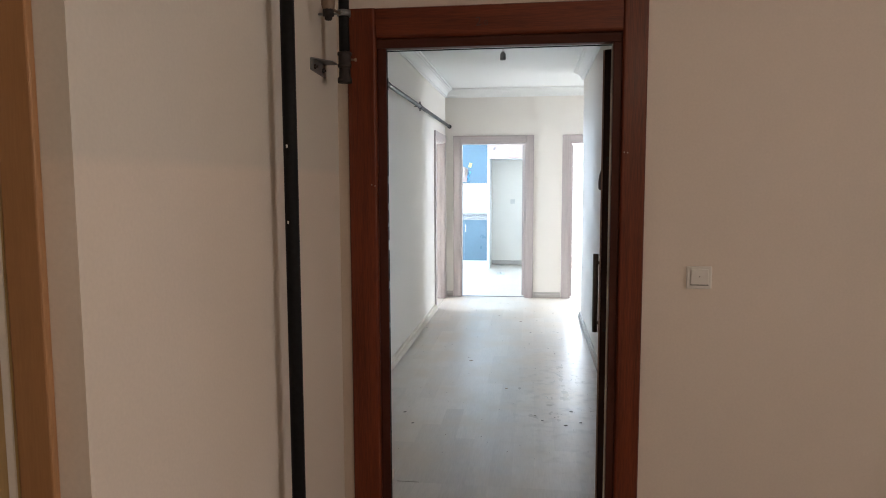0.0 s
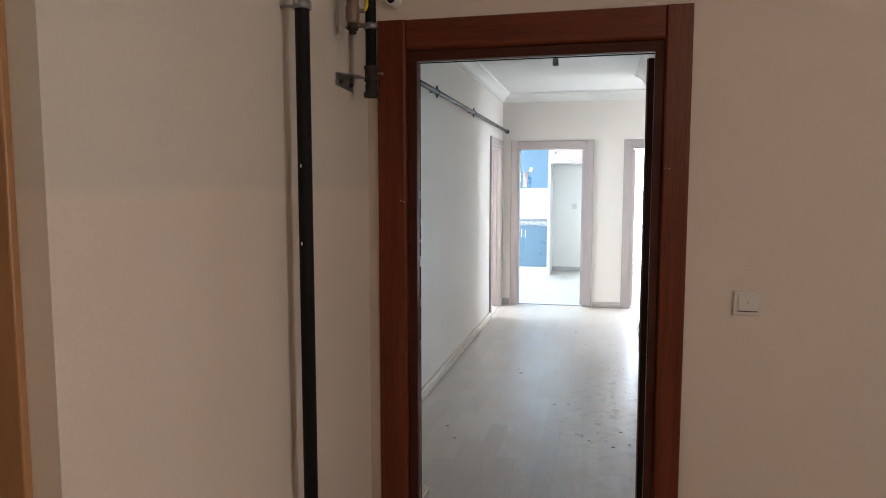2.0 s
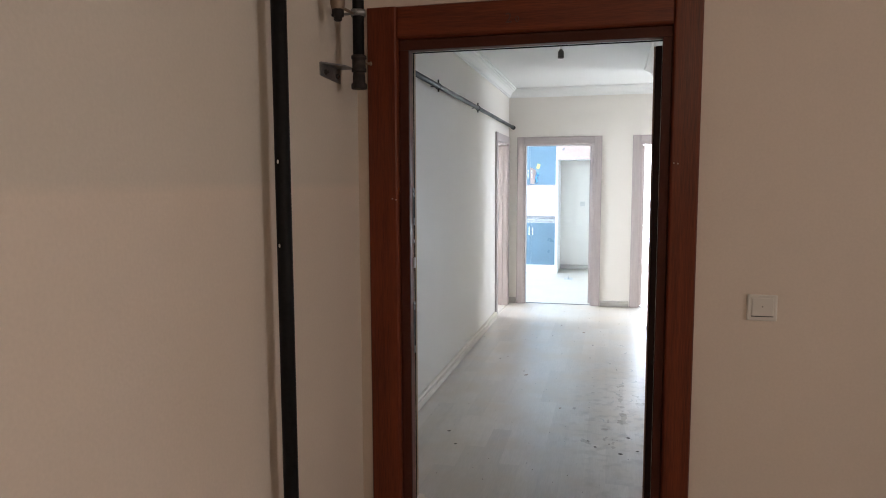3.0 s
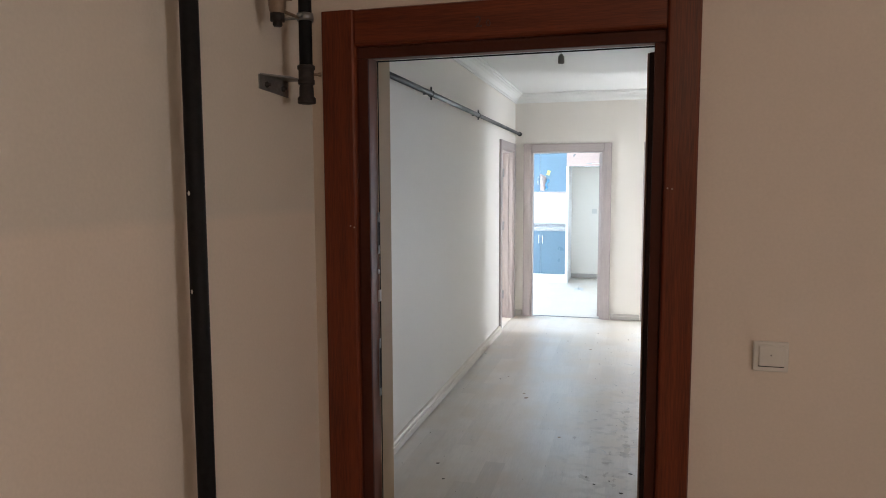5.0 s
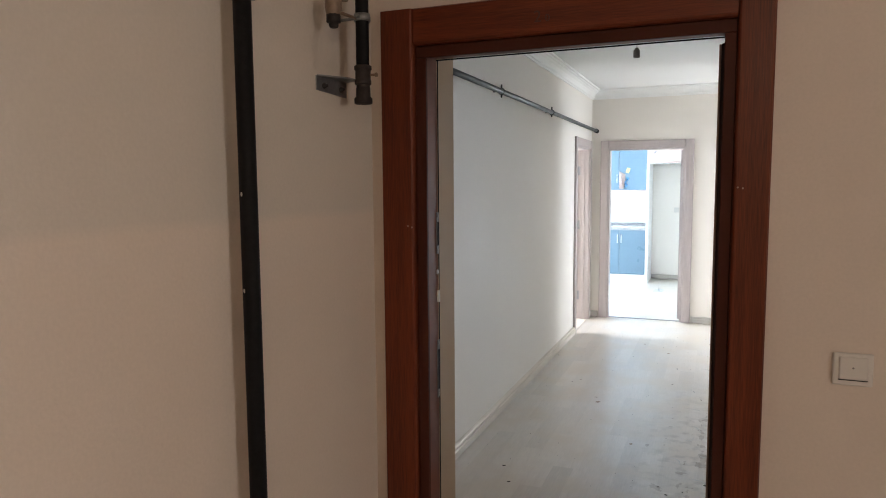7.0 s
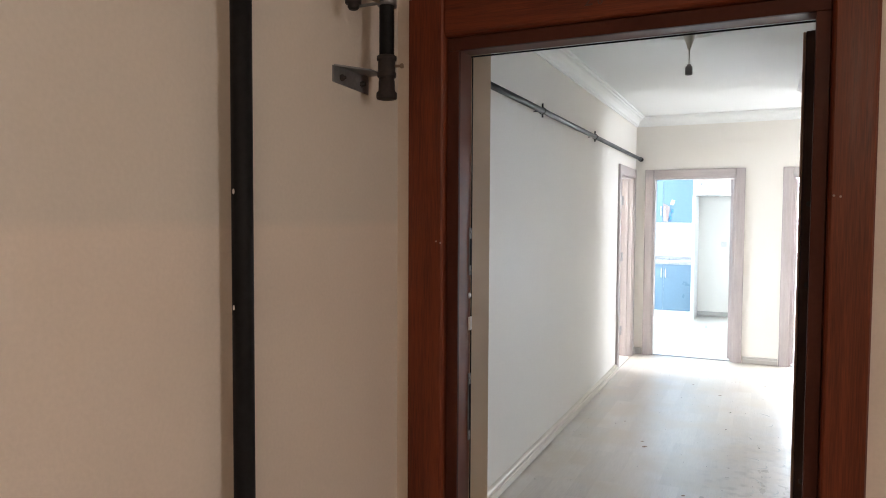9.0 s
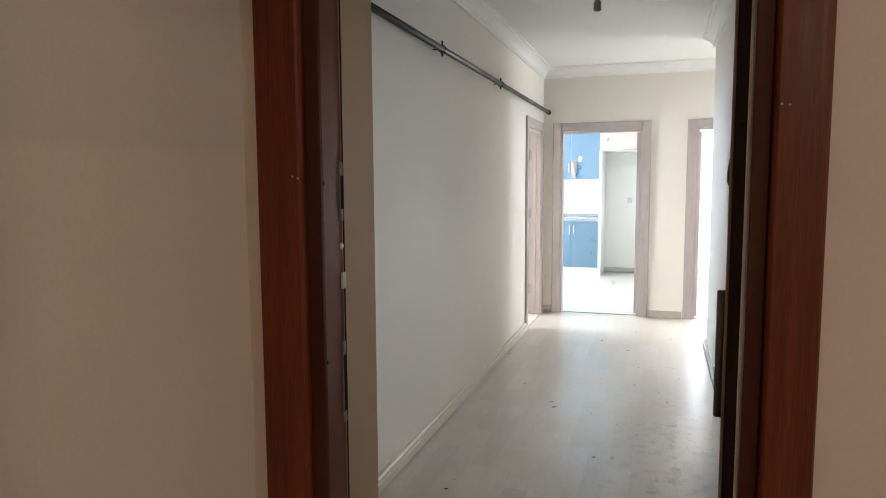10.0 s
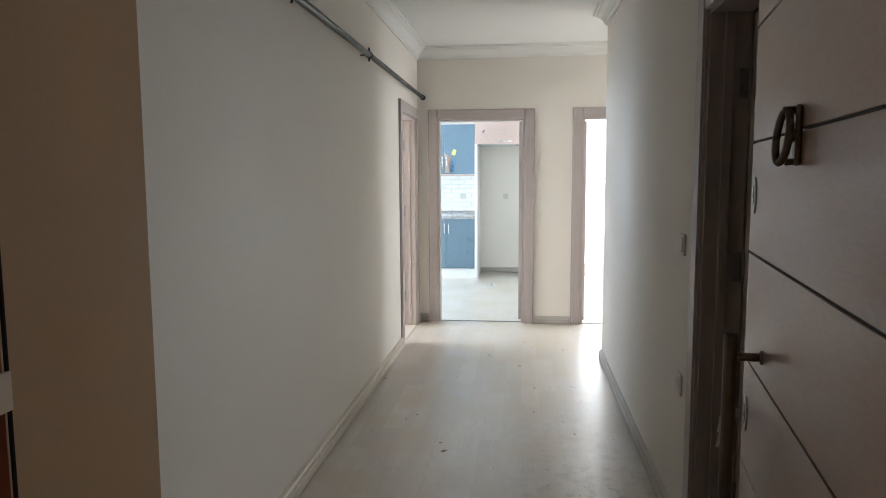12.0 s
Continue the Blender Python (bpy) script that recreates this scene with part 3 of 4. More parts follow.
# ---- front door ----
def front_door():
    fr = tagged(thing("door_frame", "mahogany laminate front door surround with a brown steel lining", "door frame"), kind="structure")
    OX0, OX1, OT = -0.553, 0.528, 2.097
    IX0, IX1, IZ = -0.443, 0.441, 1.988     # inner edge of the wood
    RX, RY, RZ = -0.409, 0.412, 1.955        # inner edge of the steel rebate
    prof = lambda w: [(0, 0), (0, 0.024), (0.004, 0.030), (w * 0.90, 0.030), (w * 0.95, 0.0275), (w * 0.985, 0.022), (w, 0.0)]
    for side, x, sg, w in (("l", OX0, 1, IX0 - OX0), ("r", OX1, -1, OX1 - IX1)):
        bm = bmesh.new()
        lo = [bm.verts.new((x + sg * a, -b, 0)) for a, b in prof(w)]
        hi = [bm.verts.new((x + sg * a, -b, OT)) for a, b in prof(w)]
        k = len(lo)
        for i in range(k):
            bm.faces.new((lo[i], lo[(i + 1) % k], hi[(i + 1) % k], hi[i]))
        bm.faces.new(lo), bm.faces.new(hi)
        bmesh.ops.recalc_face_normals(bm, faces=bm.faces)
        part("architrave", bm, MAHOGANY, fr)
    wl, wr = IX0 - OX0, OX1 - IX1
    bm = bmesh.new()
    ht = OT - IZ
    lo = [bm.verts.new((OX0 + wl, -b, OT - a)) for a, b in prof(ht)]
    hi = [bm.verts.new((OX1 - wr, -b, OT - a)) for a, b in prof(ht)]
    k = len(lo)
    for i in range(k):
        bm.faces.new((lo[i], lo[(i + 1) % k], hi[(i + 1) % k], hi[i]))
    bm.faces.new(lo), bm.faces.new(hi)
    bmesh.ops.recalc_face_normals(bm, faces=bm.faces)
    part("head_architrave", bm, MAHOGANY_H, fr)
    # steel rebate between the wood and the lining, recess shade in its dark colour
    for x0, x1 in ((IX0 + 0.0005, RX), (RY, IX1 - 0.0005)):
        part("rebate", bm_box(x0, x1, -0.014, -0.001, 0, RZ - 0.0005, 0.002), REBATE, fr, "brown steel rebate, darkened for the shade of the recess")
    part("rebate", bm_box(IX0 + 0.0005, IX1 - 0.0005, -0.014, -0.001, RZ, IZ - 0.0005, 0.002), REBATE, fr, "brown steel rebate, darkened for the shade of the recess")
    # steel lining
    for name, x, sg, dp in (("jamb", DX0, 1, TW), ("jamb", DX1, -1, 0.137)):
        bm = bm_box(x, x - sg * 0.033, 0.0, dp, 0, DZ + 0.033, 0.002)
        jb = part(name, bm, STEEL_BROWN, fr, "glossy brown steel jamb")
        for z in (0.24, 0.63, 1.037, 1.440, 1.84):
            part("screw_cap", bm_lathe([(0.007, 0), (0.007, 0.002), (0.003, 0.005), (0, 0.005)], 12, Matrix.Translation((x, 0.056, z)) @ pose(0, 0, 0, 0, 90 * sg, 0)), DARK, jb, "dark screw cap")
    hd = part("head_jamb", bm_box(DX0 + 0.001, DX1 - 0.001, 0.0, 0.137, DZ, DZ + 0.033, 0.002), STEEL_BROWN, fr, "glossy brown steel head")
    for x in (-0.27, 0.13):
        part("screw_cap", bm_lathe([(0.007, 0), (0.007, 0.002), (0.003, 0.005), (0, 0.005)], 12, Matrix.Translation((x, 0.050, DZ)) @ pose(0, 0, 0, 180, 0, 0)), DARK, hd, "dark screw cap")
    part("threshold", bm_box(DX0 + 0.013, DX1 - 0.013, 0.03, TW, -0.004, 0.012, 0.004), STEEL_BROWN, fr, "brown steel threshold")
    part("gasket", bm_box(DX0 + 0.0005, DX0 + 0.0035, TW + 0.0005, TW + 0.0035, 0, DZ - 0.001), DARK, fr, "black rubber gasket")
    part("gasket", bm_box(DX0 + 0.004, DX1 - 0.004, 0.1375, 0.1405, DZ - 0.005, DZ - 0.001), DARK, fr, "black rubber gasket")
    # strike plates on the latch side
    for z0, z1 in ((1.352, 1.489), (0.870, 1.066)):
        bm = bm_box(DX0 + 0.0005, DX0 + 0.003, TW - 0.016, TW + 0.003, z0, z1, 0.001)
        sp = part("strike_plate", bm, STRIKE, fr, "worn steel strike plate with dark slot")
        for zz in (z0 + 0.012, z1 - 0.012):
            part("plate_screw", bm_lathe([(0.005, 0), (0.005, 0.001), (0, 0.002)], 10, Matrix.Translation((DX0 + 0.003, TW - 0.007, zz)) @ pose(0, 0, 0, 0, 90, 0)), NICKEL, sp, "bright screw")
        if z1 - z0 > 0.1:
            part("slot", bm_box(DX0 + 0.0028, DX0 + 0.0036, TW - 0.012, TW + 0.0035, z0 + 0.028, z1 - 0.032), DARK, sp, "dark bolt slot")
    part("keeper", bm_box(DX0 + 0.0005, DX0 + 0.0055, TW - 0.015, TW + 0.0035, 1.193, 1.231, 0.001), PLASTIC, fr, "white keeper tab")
    part("keeper_screw", bm_lathe([(0.0085, 0), (0.0085, 0.002), (0.005, 0.004), (0, 0.004)], 14, Matrix.Translation((DX0 + 0.001, TW - 0.010, 1.293)) @ pose(0, 0, 0, 0, 90, 0)), CHROME, fr, "bright round screw")
    # pairs of nail marks in the laminate
    for x, z in ((-0.4535, 1.450), (-0.466, 1.454), (0.453, 1.567), (0.465, 1.565)):
        part("nail_mark", bm_lathe([(0.0026, 0), (0.0024, 0.0009), (0, 0.001)], 8, Matrix.Translation((x, -0.0295, z)) @ pose(0, 0, 0, 90, 0, 0)), FILLER, fr, "small pale filled nail hole")
    # the flat's number, written by hand on the head
    for ch, x in (("2", -0.078), ("0", -0.046)):
        cu = bpy.data.curves.new("digit", "FONT")
        cu.body, cu.size, cu.extrude = ch, 0.045 if ch == "2" else 0.028, 0.0004
        tmp = bpy.data.objects.new("tmp", cu)
        scene.collection.objects.link(tmp)
        me = bpy.data.meshes.new_from_object(tmp)
        bpy.data.objects.remove(tmp)
        me.materials.append(PENCIL)
        d = new("digit", me)
        d.parent = fr
        d.matrix_basis = pose(x, -0.0306, 2.022, 90, 0, 0)
        tagged(d, "faint dark handwritten numeral")
    return fr


front_door()


def front_leaf():
    """Leaf in local x along its width from the hinge, y through its thickness, front face at y = 0."""
    ax, ay, bx, by = 0.398, 0.219, 0.540, 1.150
    ang = math.degrees(math.atan2(by - ay, bx - ax))
    ob = thing("front_door", "dark walnut laminate security door standing open, grooved face", "door")
    ob.matrix_basis = pose(ax, ay, 0, 0, 0, ang)
    W, TH, top = math.hypot(bx - ax, by - ay), 0.060, 1.972
    part("core", bm_box(0, W, -TH, -0.006, 0.016, top, 0.003), DARK_STEEL, ob, "dark brown steel door body")
    zs = [0.062, 0.300, 0.537, 0.773, 1.008, 1.245, 1.483, 1.728]
    for a, b in zip([0.02, *zs], [*zs, top - 0.002]):
        part("panel", bm_box(0.012, W - 0.003, -0.006, 0.0, a + 0.0028, b - 0.0028, 0.001, 1), LEAF, ob)
    part("edge_band", bm_box(0.001, 0.0118, -0.0058, 0.0, 0.02, top - 0.002, 0.0015), LEAF, ob, "walnut edge band")
    part("groove", bm_box(0.012, W - 0.004, -0.0068, -0.0045, 0.02, top - 0.004), GROOVE, ob, "black backing of the grooves")
    for z in (0.38, 0.87, 1.358, 1.555):
        part("dog_bolt", bm_lathe([(0.0070, 0), (0.0070, 0.002), (0.005, 0.003), (0.005, 0.001), (0.0034, 0.001), (0.0034, 0.004), (0, 0.005)], 16, Matrix.Translation((0.0, -0.024, z)) @ pose(0, 0, 0, 0, -90, 0)), IRON, ob,
             "round metal hinge-side bolt")
    for z in (0.25, 1.0, 1.8):
        part("hinge", bm_rod((0.01, -TH - 0.004, z - 0.06), (0.01, -TH - 0.004, z + 0.06), 0.011, 14), STEEL_BROWN, ob, "brown barrel hinge")
    hx = W - 0.209
    bar = part("pull_bar", bm_rod((hx, 0.058, 0.702), (hx, 0.058, 1.103), 0.0135, 20), BRONZE, ob, "antique nickel pull bar")
    for z in (0.750, 1.057):
        st = bm_rod((hx, 0.0, z), (hx, 0.052, z), 0.0085, 14)
        add(st, bm_lathe([(0.014, 0), (0.014, 0.004), (0.009, 0.006), (0, 0.006)], 16, Matrix.Translation((hx, 0, z)) @ pose(0, 0, 0, -90, 0, 0)))
        part("standoff", st, BRONZE, bar, "bar mount")
    kx = 0.505
    kn = part("knocker", bm_box(kx - 0.011, kx + 0.011, 0, 0.010, 1.426, 1.522, 0.004, 3), BRONZE, ob, "antique nickel door knocker")
    loop = [(kx + 0.010 * math.cos(a), 0.026 + 0.007 * math.cos(a) - 0.004 * math.sin(a), 1.472 + 0.041 * math.sin(a)) for a in [i * math.pi / 14 for i in range(29)]]
    part("striker", bm_tube(loop, 0.0062, 12), BRONZE, kn, "bent striker loop")
    part("pivot", bm_rod((kx, 0.008, 1.513), (kx, 0.028, 1.513), 0.0065, 14), BRONZE, kn, "pivot arm")
    part("anvil", bm_rod((kx, 0.008, 1.433), (kx, 0.022, 1.432), 0.0055, 14), BRONZE, kn, "striking boss")
    part("viewer", bm_lathe([(0.011, 0), (0.011, 0.006), (0.008, 0.012), (0, 0.012)], 16, Matrix.Translation((kx, 0.009, 1.474)) @ pose(0, 0, 0, -90, 0, 0)), BRONZE, kn, "peephole")
    for z in (1.370, 0.892):
        rz = bm_lathe([(0.021, 0), (0.021, 0.002), (0.018, 0.0035), (0.012, 0.004), (0.0115, 0.002), (0.008, 0.002), (0.0075, 0.005), (0, 0.005)], 24, Matrix.Translation((W - 0.058, 0, z)) @ pose(0, 0, 0, -90, 0, 0) @ Matrix.Diagonal((0.85, 1.85, 1, 1)))
        lk = part("lock", rz, NICKEL, ob, "bright oval lock plate")
        part("keyhole", bm_box(W - 0.0595, W - 0.0565, 0.0048, 0.0054, z - 0.006, z + 0.006), DARK, lk, "dark keyhole")
    keys = part("key", bm_box(W - 0.0605, W - 0.0555, 0.014, 0.045, 0.882, 0.902, 0.001), CHROME, ob, "key left in the lock")
    kr = [(W - 0.058, 0.042 + 0.012 * math.cos(a), 0.875 + 0.014 * math.sin(a)) for a in [i * math.pi / 6 for i in range(13)]]
    part("key_ring", bm_tube(kr, 0.0015, 6), CHROME, keys, "thin key ring")
    for i, (dy, tilt) in enumerate(((0.0, 6), (0.006, -5), (0.012, 12))):
        bm = bm_box(-0.001, 0.001, -0.010, 0.010, -0.022, 0, 0.0006)
        add(bm, bm_box(-0.001, 0.001, -0.004, 0.004, -0.055, -0.020))
        bm.transform(Matrix.Translation((W - 0.061 + 0.003 * i, 0.034 + dy, 0.865)) @ pose(0, 0, 0, tilt, 0, 10 * i))
        part("hanging_key", bm, CHROME, keys, "spare key on the ring")
    return ob


front_leaf()

# ---- landing things ----
# other flat's door at the corner
od = tagged(thing("door_5", "tan wood casing and pale yellow wood door of the neighbour", "door"), kind="structure")
part("casing", bm_box(-0.718, -0.654, YS - 0.018, YS - 0.001, 0, 2.16, 0.004), OAK, od, "tan wood casing")
part("casing", bm_box(-1.66, -1.59, YS - 0.018, YS - 0.001, 0, 2.16, 0.004), OAK, od, "tan wood casing")
part("head_casing", bm_box(-1.589, -0.7225, YS - 0.018, YS - 0.001, 2.09, 2.16, 0.004), OAK, od, "tan wood casing")
lf5 = part("leaf", bm_box(-1.588, -0.726, YS - 0.010, YS + 0.034, 0.01, 2.088, 0.003), PINE, od, "pale yellow wood leaf")
part("edge_strip", bm_box(-0.742, -0.7265, YS - 0.014, YS - 0.0102, 0.01, 2.086, 0.002), WALL, lf5, "pale edge strip")
hp = part("handle_plate", bm_box(-0.80, -0.765, YS - 0.018, YS - 0.0102, 0.98, 1.09, 0.003), ZINC, lf5, "grey metal handle plate")


def switch(name, label, w, h, rocker_h, m, kind_of="rocker"):
    ob = thing(name, label, "light switch" if kind_of != "socket" else "socket")
    ob.matrix_basis = m
    part("frame", bm_box(-w / 2, w / 2, -0.010, 0, -h / 2, h / 2, 0.004, 3), PLASTIC, ob)
    if kind_of == "socket":
        c = part("cup", bm_lathe([(0.026, 0.011), (0.024, 0.013), (0.020, 0.011), (0.018, 0.002), (0, 0.002)], 24, pose(0, 0, 0, 90, 0, 0)), PLASTIC, ob, "round socket cup")
        for x in (-0.0095, 0.0095):
            part("hole", bm_lathe([(0.003, 0.0), (0.003, 0.0035), (0, 0.0035)], 10, Matrix.Translation((x, 0, 0)) @ pose(0, 0, 0, 90, 0, 0)), DARK, c, "dark pin hole")
    else:
        bm = bm_box(-w * 0.34, w * 0.36, -0.016, -0.009, -h * 0.30, h * 0.38, 0.002)
        for v in bm.verts:
            v.co.y += (v.co.z + h * 0.3) * 0.05
        r = part("rocker", bm, PLASTIC, ob)
        # solid dark strip on the frame, painted for the shade below the rocker
        part("shade_strip", bm_box(-w * 0.35, w * 0.37, -0.0103, -0.0095, -h * 0.34, -h * 0.30), DARK, ob, "dark strip standing for the shade under the rocker")
        part("symbol", bm_lathe([(0.0025, 0), (0.0025, 0.0006), (0, 0.0006)], 10, Matrix.Translation((0, -0.0142, h * 0.06)) @ pose(0, 0, 0, 90, 0, 0)), RUBBER, r, "small dark bell mark")
    return ob


switch("wall_switch", "white plastic push switch on the landing wall", 0.088, 0.082, 0.05, pose(0.728, 0, 1.118))
switch("wall_switch", "white plastic light switch on the corridor wall", 0.084, 0.084, 0.05, pose(XR, 2.285, 1.150, 0, 0, -90))
switch("wall_socket", "white plastic power socket low on the corridor wall", 0.084, 0.084, 0.05, pose(XR, 2.275, 0.602, 0, 0, -90), "socket")

# gas riser
PX, PY = -0.537, -0.693
riser = thing("gas_riser", "black painted gas pipe running up the landing wall", "pipe", (PX, PY, 0))
part("tube", bm_rod((0, 0, 0), (0, 0, H - 0.004), 0.0195, 24), PIPE, riser)


def clamp(parent, x, y, z, r, wallx):
    bm = bm_lathe([(r + 0.001, -0.010), (r + 0.005, -0.010), (r + 0.006, 0), (r + 0.005, 0.010), (r + 0.001, 0.010)], 24, Matrix.Translation((x, y, z)))
    add(bm, bm_rod((x, y + r + 0.003, z), (x, y + r + 0.022, z), 0.007, 10))
    add(bm, bm_rod((x, y - r - 0.003, z), (x, y - r - 0.018, z), 0.006, 10))
    c = part("clamp", bm, ZINC, parent, "bright galvanised pipe clamp")
    part("stud", bm_rod((x - r, y, z), (wallx, y, z), 0.004, 8), ZINC, c, "threaded stud")


clamp(riser, 0, 0, 1.985, 0.0195, XS - PX)
clamp(riser, 0, 0, 0.47, 0.0195, XS - PX)
for z, a in ((1.562, -0.55), (1.352, -0.65)):
    part("paint_spot", bm_lathe([(0.003, 0), (0.0025, 0.0008), (0, 0.001)], 8, Matrix.Translation((0.0192 * math.cos(-1.2 + a), 0.0192 * math.sin(-1.2 + a), z)) @ pose(0, 0, 0, 90, 0, math.degrees(-1.2 + a) + 90) @ Matrix.Diagonal((1, 1.8, 1, 1))), PLASTIC, riser, "splash of white paint")

# gas drop beside the door
GX, GY = -0.511, -0.215
drop = thing("gas_drop_pipe", "black gas pipe ending in cast fittings beside the door", "pipe", (GX, GY, 1.802))
part("tube", bm_rod((0, 0, 0.09), (0, 0, H - 1.806), 0.0180, 24), PIPE, drop)
part("coupling", bm_lathe([(0.0185, 0.052), (0.022, 0.053), (0.023, 0.056), (0.023, 0.064), (0.021, 0.066), (0.021, 0.092), (0.024, 0.094), (0.024, 0.103), (0.021, 0.105), (0.018, 0.105)], 24), IRON, drop, "dark cast coupling")
part("nipple", bm_lathe([(0.0185, 0.02), (0.0185, 0.054)], 24), IRON, drop, "threaded nipple")
part("cap", bm_lathe([(0, 0.002), (0.017, 0.0), (0.024, 0.001), (0.025, 0.004), (0.025, 0.016), (0.020, 0.021), (0.0195, 0.045), (0.018, 0.047)], 14), IRON, drop, "dark cast end cap")
tp = bm_rod((0.018, 0.006, 0.080), (0.036, 0.012, 0.080), 0.0035, 10)
add(tp, bm_lathe([(0.006, 0), (0.006, 0.005), (0, 0.006)], 10, Matrix.Translation((0.033, 0.011, 0.080)) @ pose(0, 0, 0, 0, 90, 0)))
part("test_point", tp, BRASS, drop, "small brass test screw")
clamp(drop, 0, 0, 0.233, 0.0175, XS - GX)

br = thing("pipe_bracket", "galvanised angle bracket fixing the gas pipe to the wall", "bracket", (XS, -0.238, 1.853))
bm = bm_box(0.0, 0.004, -0.078, 0.078, -0.024, 0.020)
for v in bm.verts:
    if v.co.z < 0 and v.co.y < 0:
        v.co.z += 0.006
part("wall_plate", bm, ZINC, br)
bm = bm_box(0.0, 0.050, -0.070, 0.075, 0.020, 0.024)
for v in bm.verts:
    if v.co.x > 0.02 and v.co.y < 0:
        v.co.y += 0.085
part("shelf_plate", bm, ZINC, br)
for y in (-0.045, 0.045):
    part("bolt", bm_lathe([(0.008, 0), (0.008, 0.005), (0.004, 0.006), (0.004, 0.012), (0, 0.012)], 6, Matrix.Translation((0.004, y, -0.004)) @ pose(0, 0, 0, 0, 90, 0)), IRON, br, "hex bolt")

vx, vy = -0.529, -0.335
valve = thing("gas_valve", "brass ball valve with a yellow lever on a black pipe", "valve", (vx, vy, 1.986))
part("tail", bm_lathe([(0, 0), (0.010, 0.0), (0.013, 0.004), (0.013, 0.012), (0.019, 0.013), (0.019, 0.032), (0.017, 0.034)], 8), IRON, valve, "dark hexagonal end")
part("body", bm_lathe([(0.017, 0.032), (0.020, 0.038), (0.022, 0.050), (0.022, 0.080), (0.019, 0.092), (0.019, 0.13), (0, 0.13)], 20), BRASS, valve)
part("stem", bm_rod((0.012, 0.012, 0.075), (0.028, 0.026, 0.075), 0.007, 12), BRASS, valve)
part("lever", bm_tube([(0.026, 0.022, 0.078), (0.030, 0.030, 0.080), (0.034, 0.034, 0.092), (0.036, 0.030, 0.12)], 0.006, 8), YELLOW, valve, "yellow valve lever")
part("tube", bm_rod((0, 0, 0.125), (0, 0, H - 1.991), 0.0165, 20), PIPE, valve, "black pipe")
part("stay", bm_rod((0.0, 0.016, 0.045), (0.010, 0.112, 0.045), 0.0045, 10), BRASS, valve, "short side stub")

stub = thing("pipe_sleeve", "white plastic pipe sleeve above the door surround", "pipe", (-0.49, 0.0, 2.165))
part("sleeve", bm_lathe([(0.022, 0.0), (0.022, 0.06), (0.017, 0.062), (0.017, 0.0)], 20, pose(0, 0, 0, 90, 0, 0)), PLASTIC, stub)
part("core", bm_lathe([(0.015, 0.0), (0.015, 0.055), (0, 0.055)], 16, pose(0, 0, 0, 90, 0, 0)), DARK, stub, "dark pipe inside")

# unseen fixture, added to go with the assumed landing light
lamp = thing("assumed_ceiling_lamp", "round white landing lamp base, unseen and assumed", "lamp", (1.2, -3.4, H))
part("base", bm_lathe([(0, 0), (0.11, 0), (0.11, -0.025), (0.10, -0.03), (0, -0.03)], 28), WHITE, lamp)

# ---- corridor things ----
gas = thing("gas_pipe", "dark grey steel gas pipe along the corridor wall", "pipe", (XL + 0.057, YR + 0.002, 2.176))
L = YE - YR - 0.024
part("tube", bm_rod((0, 0.0, 0), (0, L, 0), 0.0175, 20), CONDUIT, gas)
for y in (2.395, 3.830):
    yy = y - YR - 0.002
    bm = bm_lathe([(0.0185, -0.008), (0.0225, -0.008), (0.0225, 0.008), (0.0185, 0.008)], 20, Matrix.Translation((0, yy, 0)) @ pose(0, 0, 0, 90, 0, 0))
    add(bm, bm_rod((0, yy, 0.02), (0, yy, 0.045), 0.006, 8))
    add(bm, bm_rod((0, yy, -0.02), (0, yy, -0.040), 0.006, 8))
    add(bm, bm_rod((-0.02, yy, 0), (-0.057, yy, 0), 0.004, 8))
    part("clamp", bm, IRON, gas, "dark pipe clamp")
bm = bm_lathe([(0.018, 0), (0.024, 0.001), (0.024, 0.016), (0.020, 0.018), (0.020, 0.055), (0.025, 0.057), (0.025, 0.072), (0, 0.072)], 20, Matrix.Translation((0, L - 0.06, 0)) @ pose(0, 0, 0, -90, 0, 0))
part("end_fitting", bm, IRON, gas, "dark cast end fitting")

rose = thing("ceiling_rose", "round white plaster ceiling medallion", "ceiling rose", (-0.093, 2.58, H))
bm = bm_lathe([(0, 0), (0.245, 0), (0.245, -0.010), (0.232, -0.020), (0.215, -0.018), (0.205, -0.010), (0.185, -0.014), (0.165, -0.012), (0.10, -0.012), (0.09, -0.020), (0.06, -0.022), (0, -0.022)], 48)
part("disc", bm, PLASTER, rose)
for i in range(16):
    a = i * math.pi / 8
    b = bm_lathe([(0, -0.010), (0.008, -0.009), (0.013, -0.004), (0.014, 0.002)], 10)
    b.transform(Matrix.Translation((0.14 * math.cos(a), 0.14 * math.sin(a), -0.012)) @ pose(0, 0, 0, 0, 0, math.degrees(a)) @ Matrix.Diagonal((2.2, 1, 1, 1)))
    part("petal", b, PLASTER, rose)
pend = thing("pendant_socket", "empty grey bulb holder hanging on a white cord", "lamp holder", (-0.093, 2.58, H - 0.022))
part("canopy", bm_lathe([(0.044, 0), (0.043, -0.016), (0.030, -0.045), (0.016, -0.084), (0.008, -0.112), (0, -0.112)], 24), PLASTIC, pend, "white cone canopy")
part("cord", bm_tube([(0, 0, -0.108), (0.001, 0, -0.155), (0, 0.001, -0.207)], 0.0032, 8), PLASTIC, pend, "white cord")
part("holder", bm_lathe([(0, -0.198), (0.010, -0.198), (0.014, -0.208), (0.020, -0.214), (0.021, -0.254), (0.019, -0.258), (0.016, -0.254), (0.015, -0.225), (0, -0.225)], 20), RUBBER, pend, "grey bulb holder")

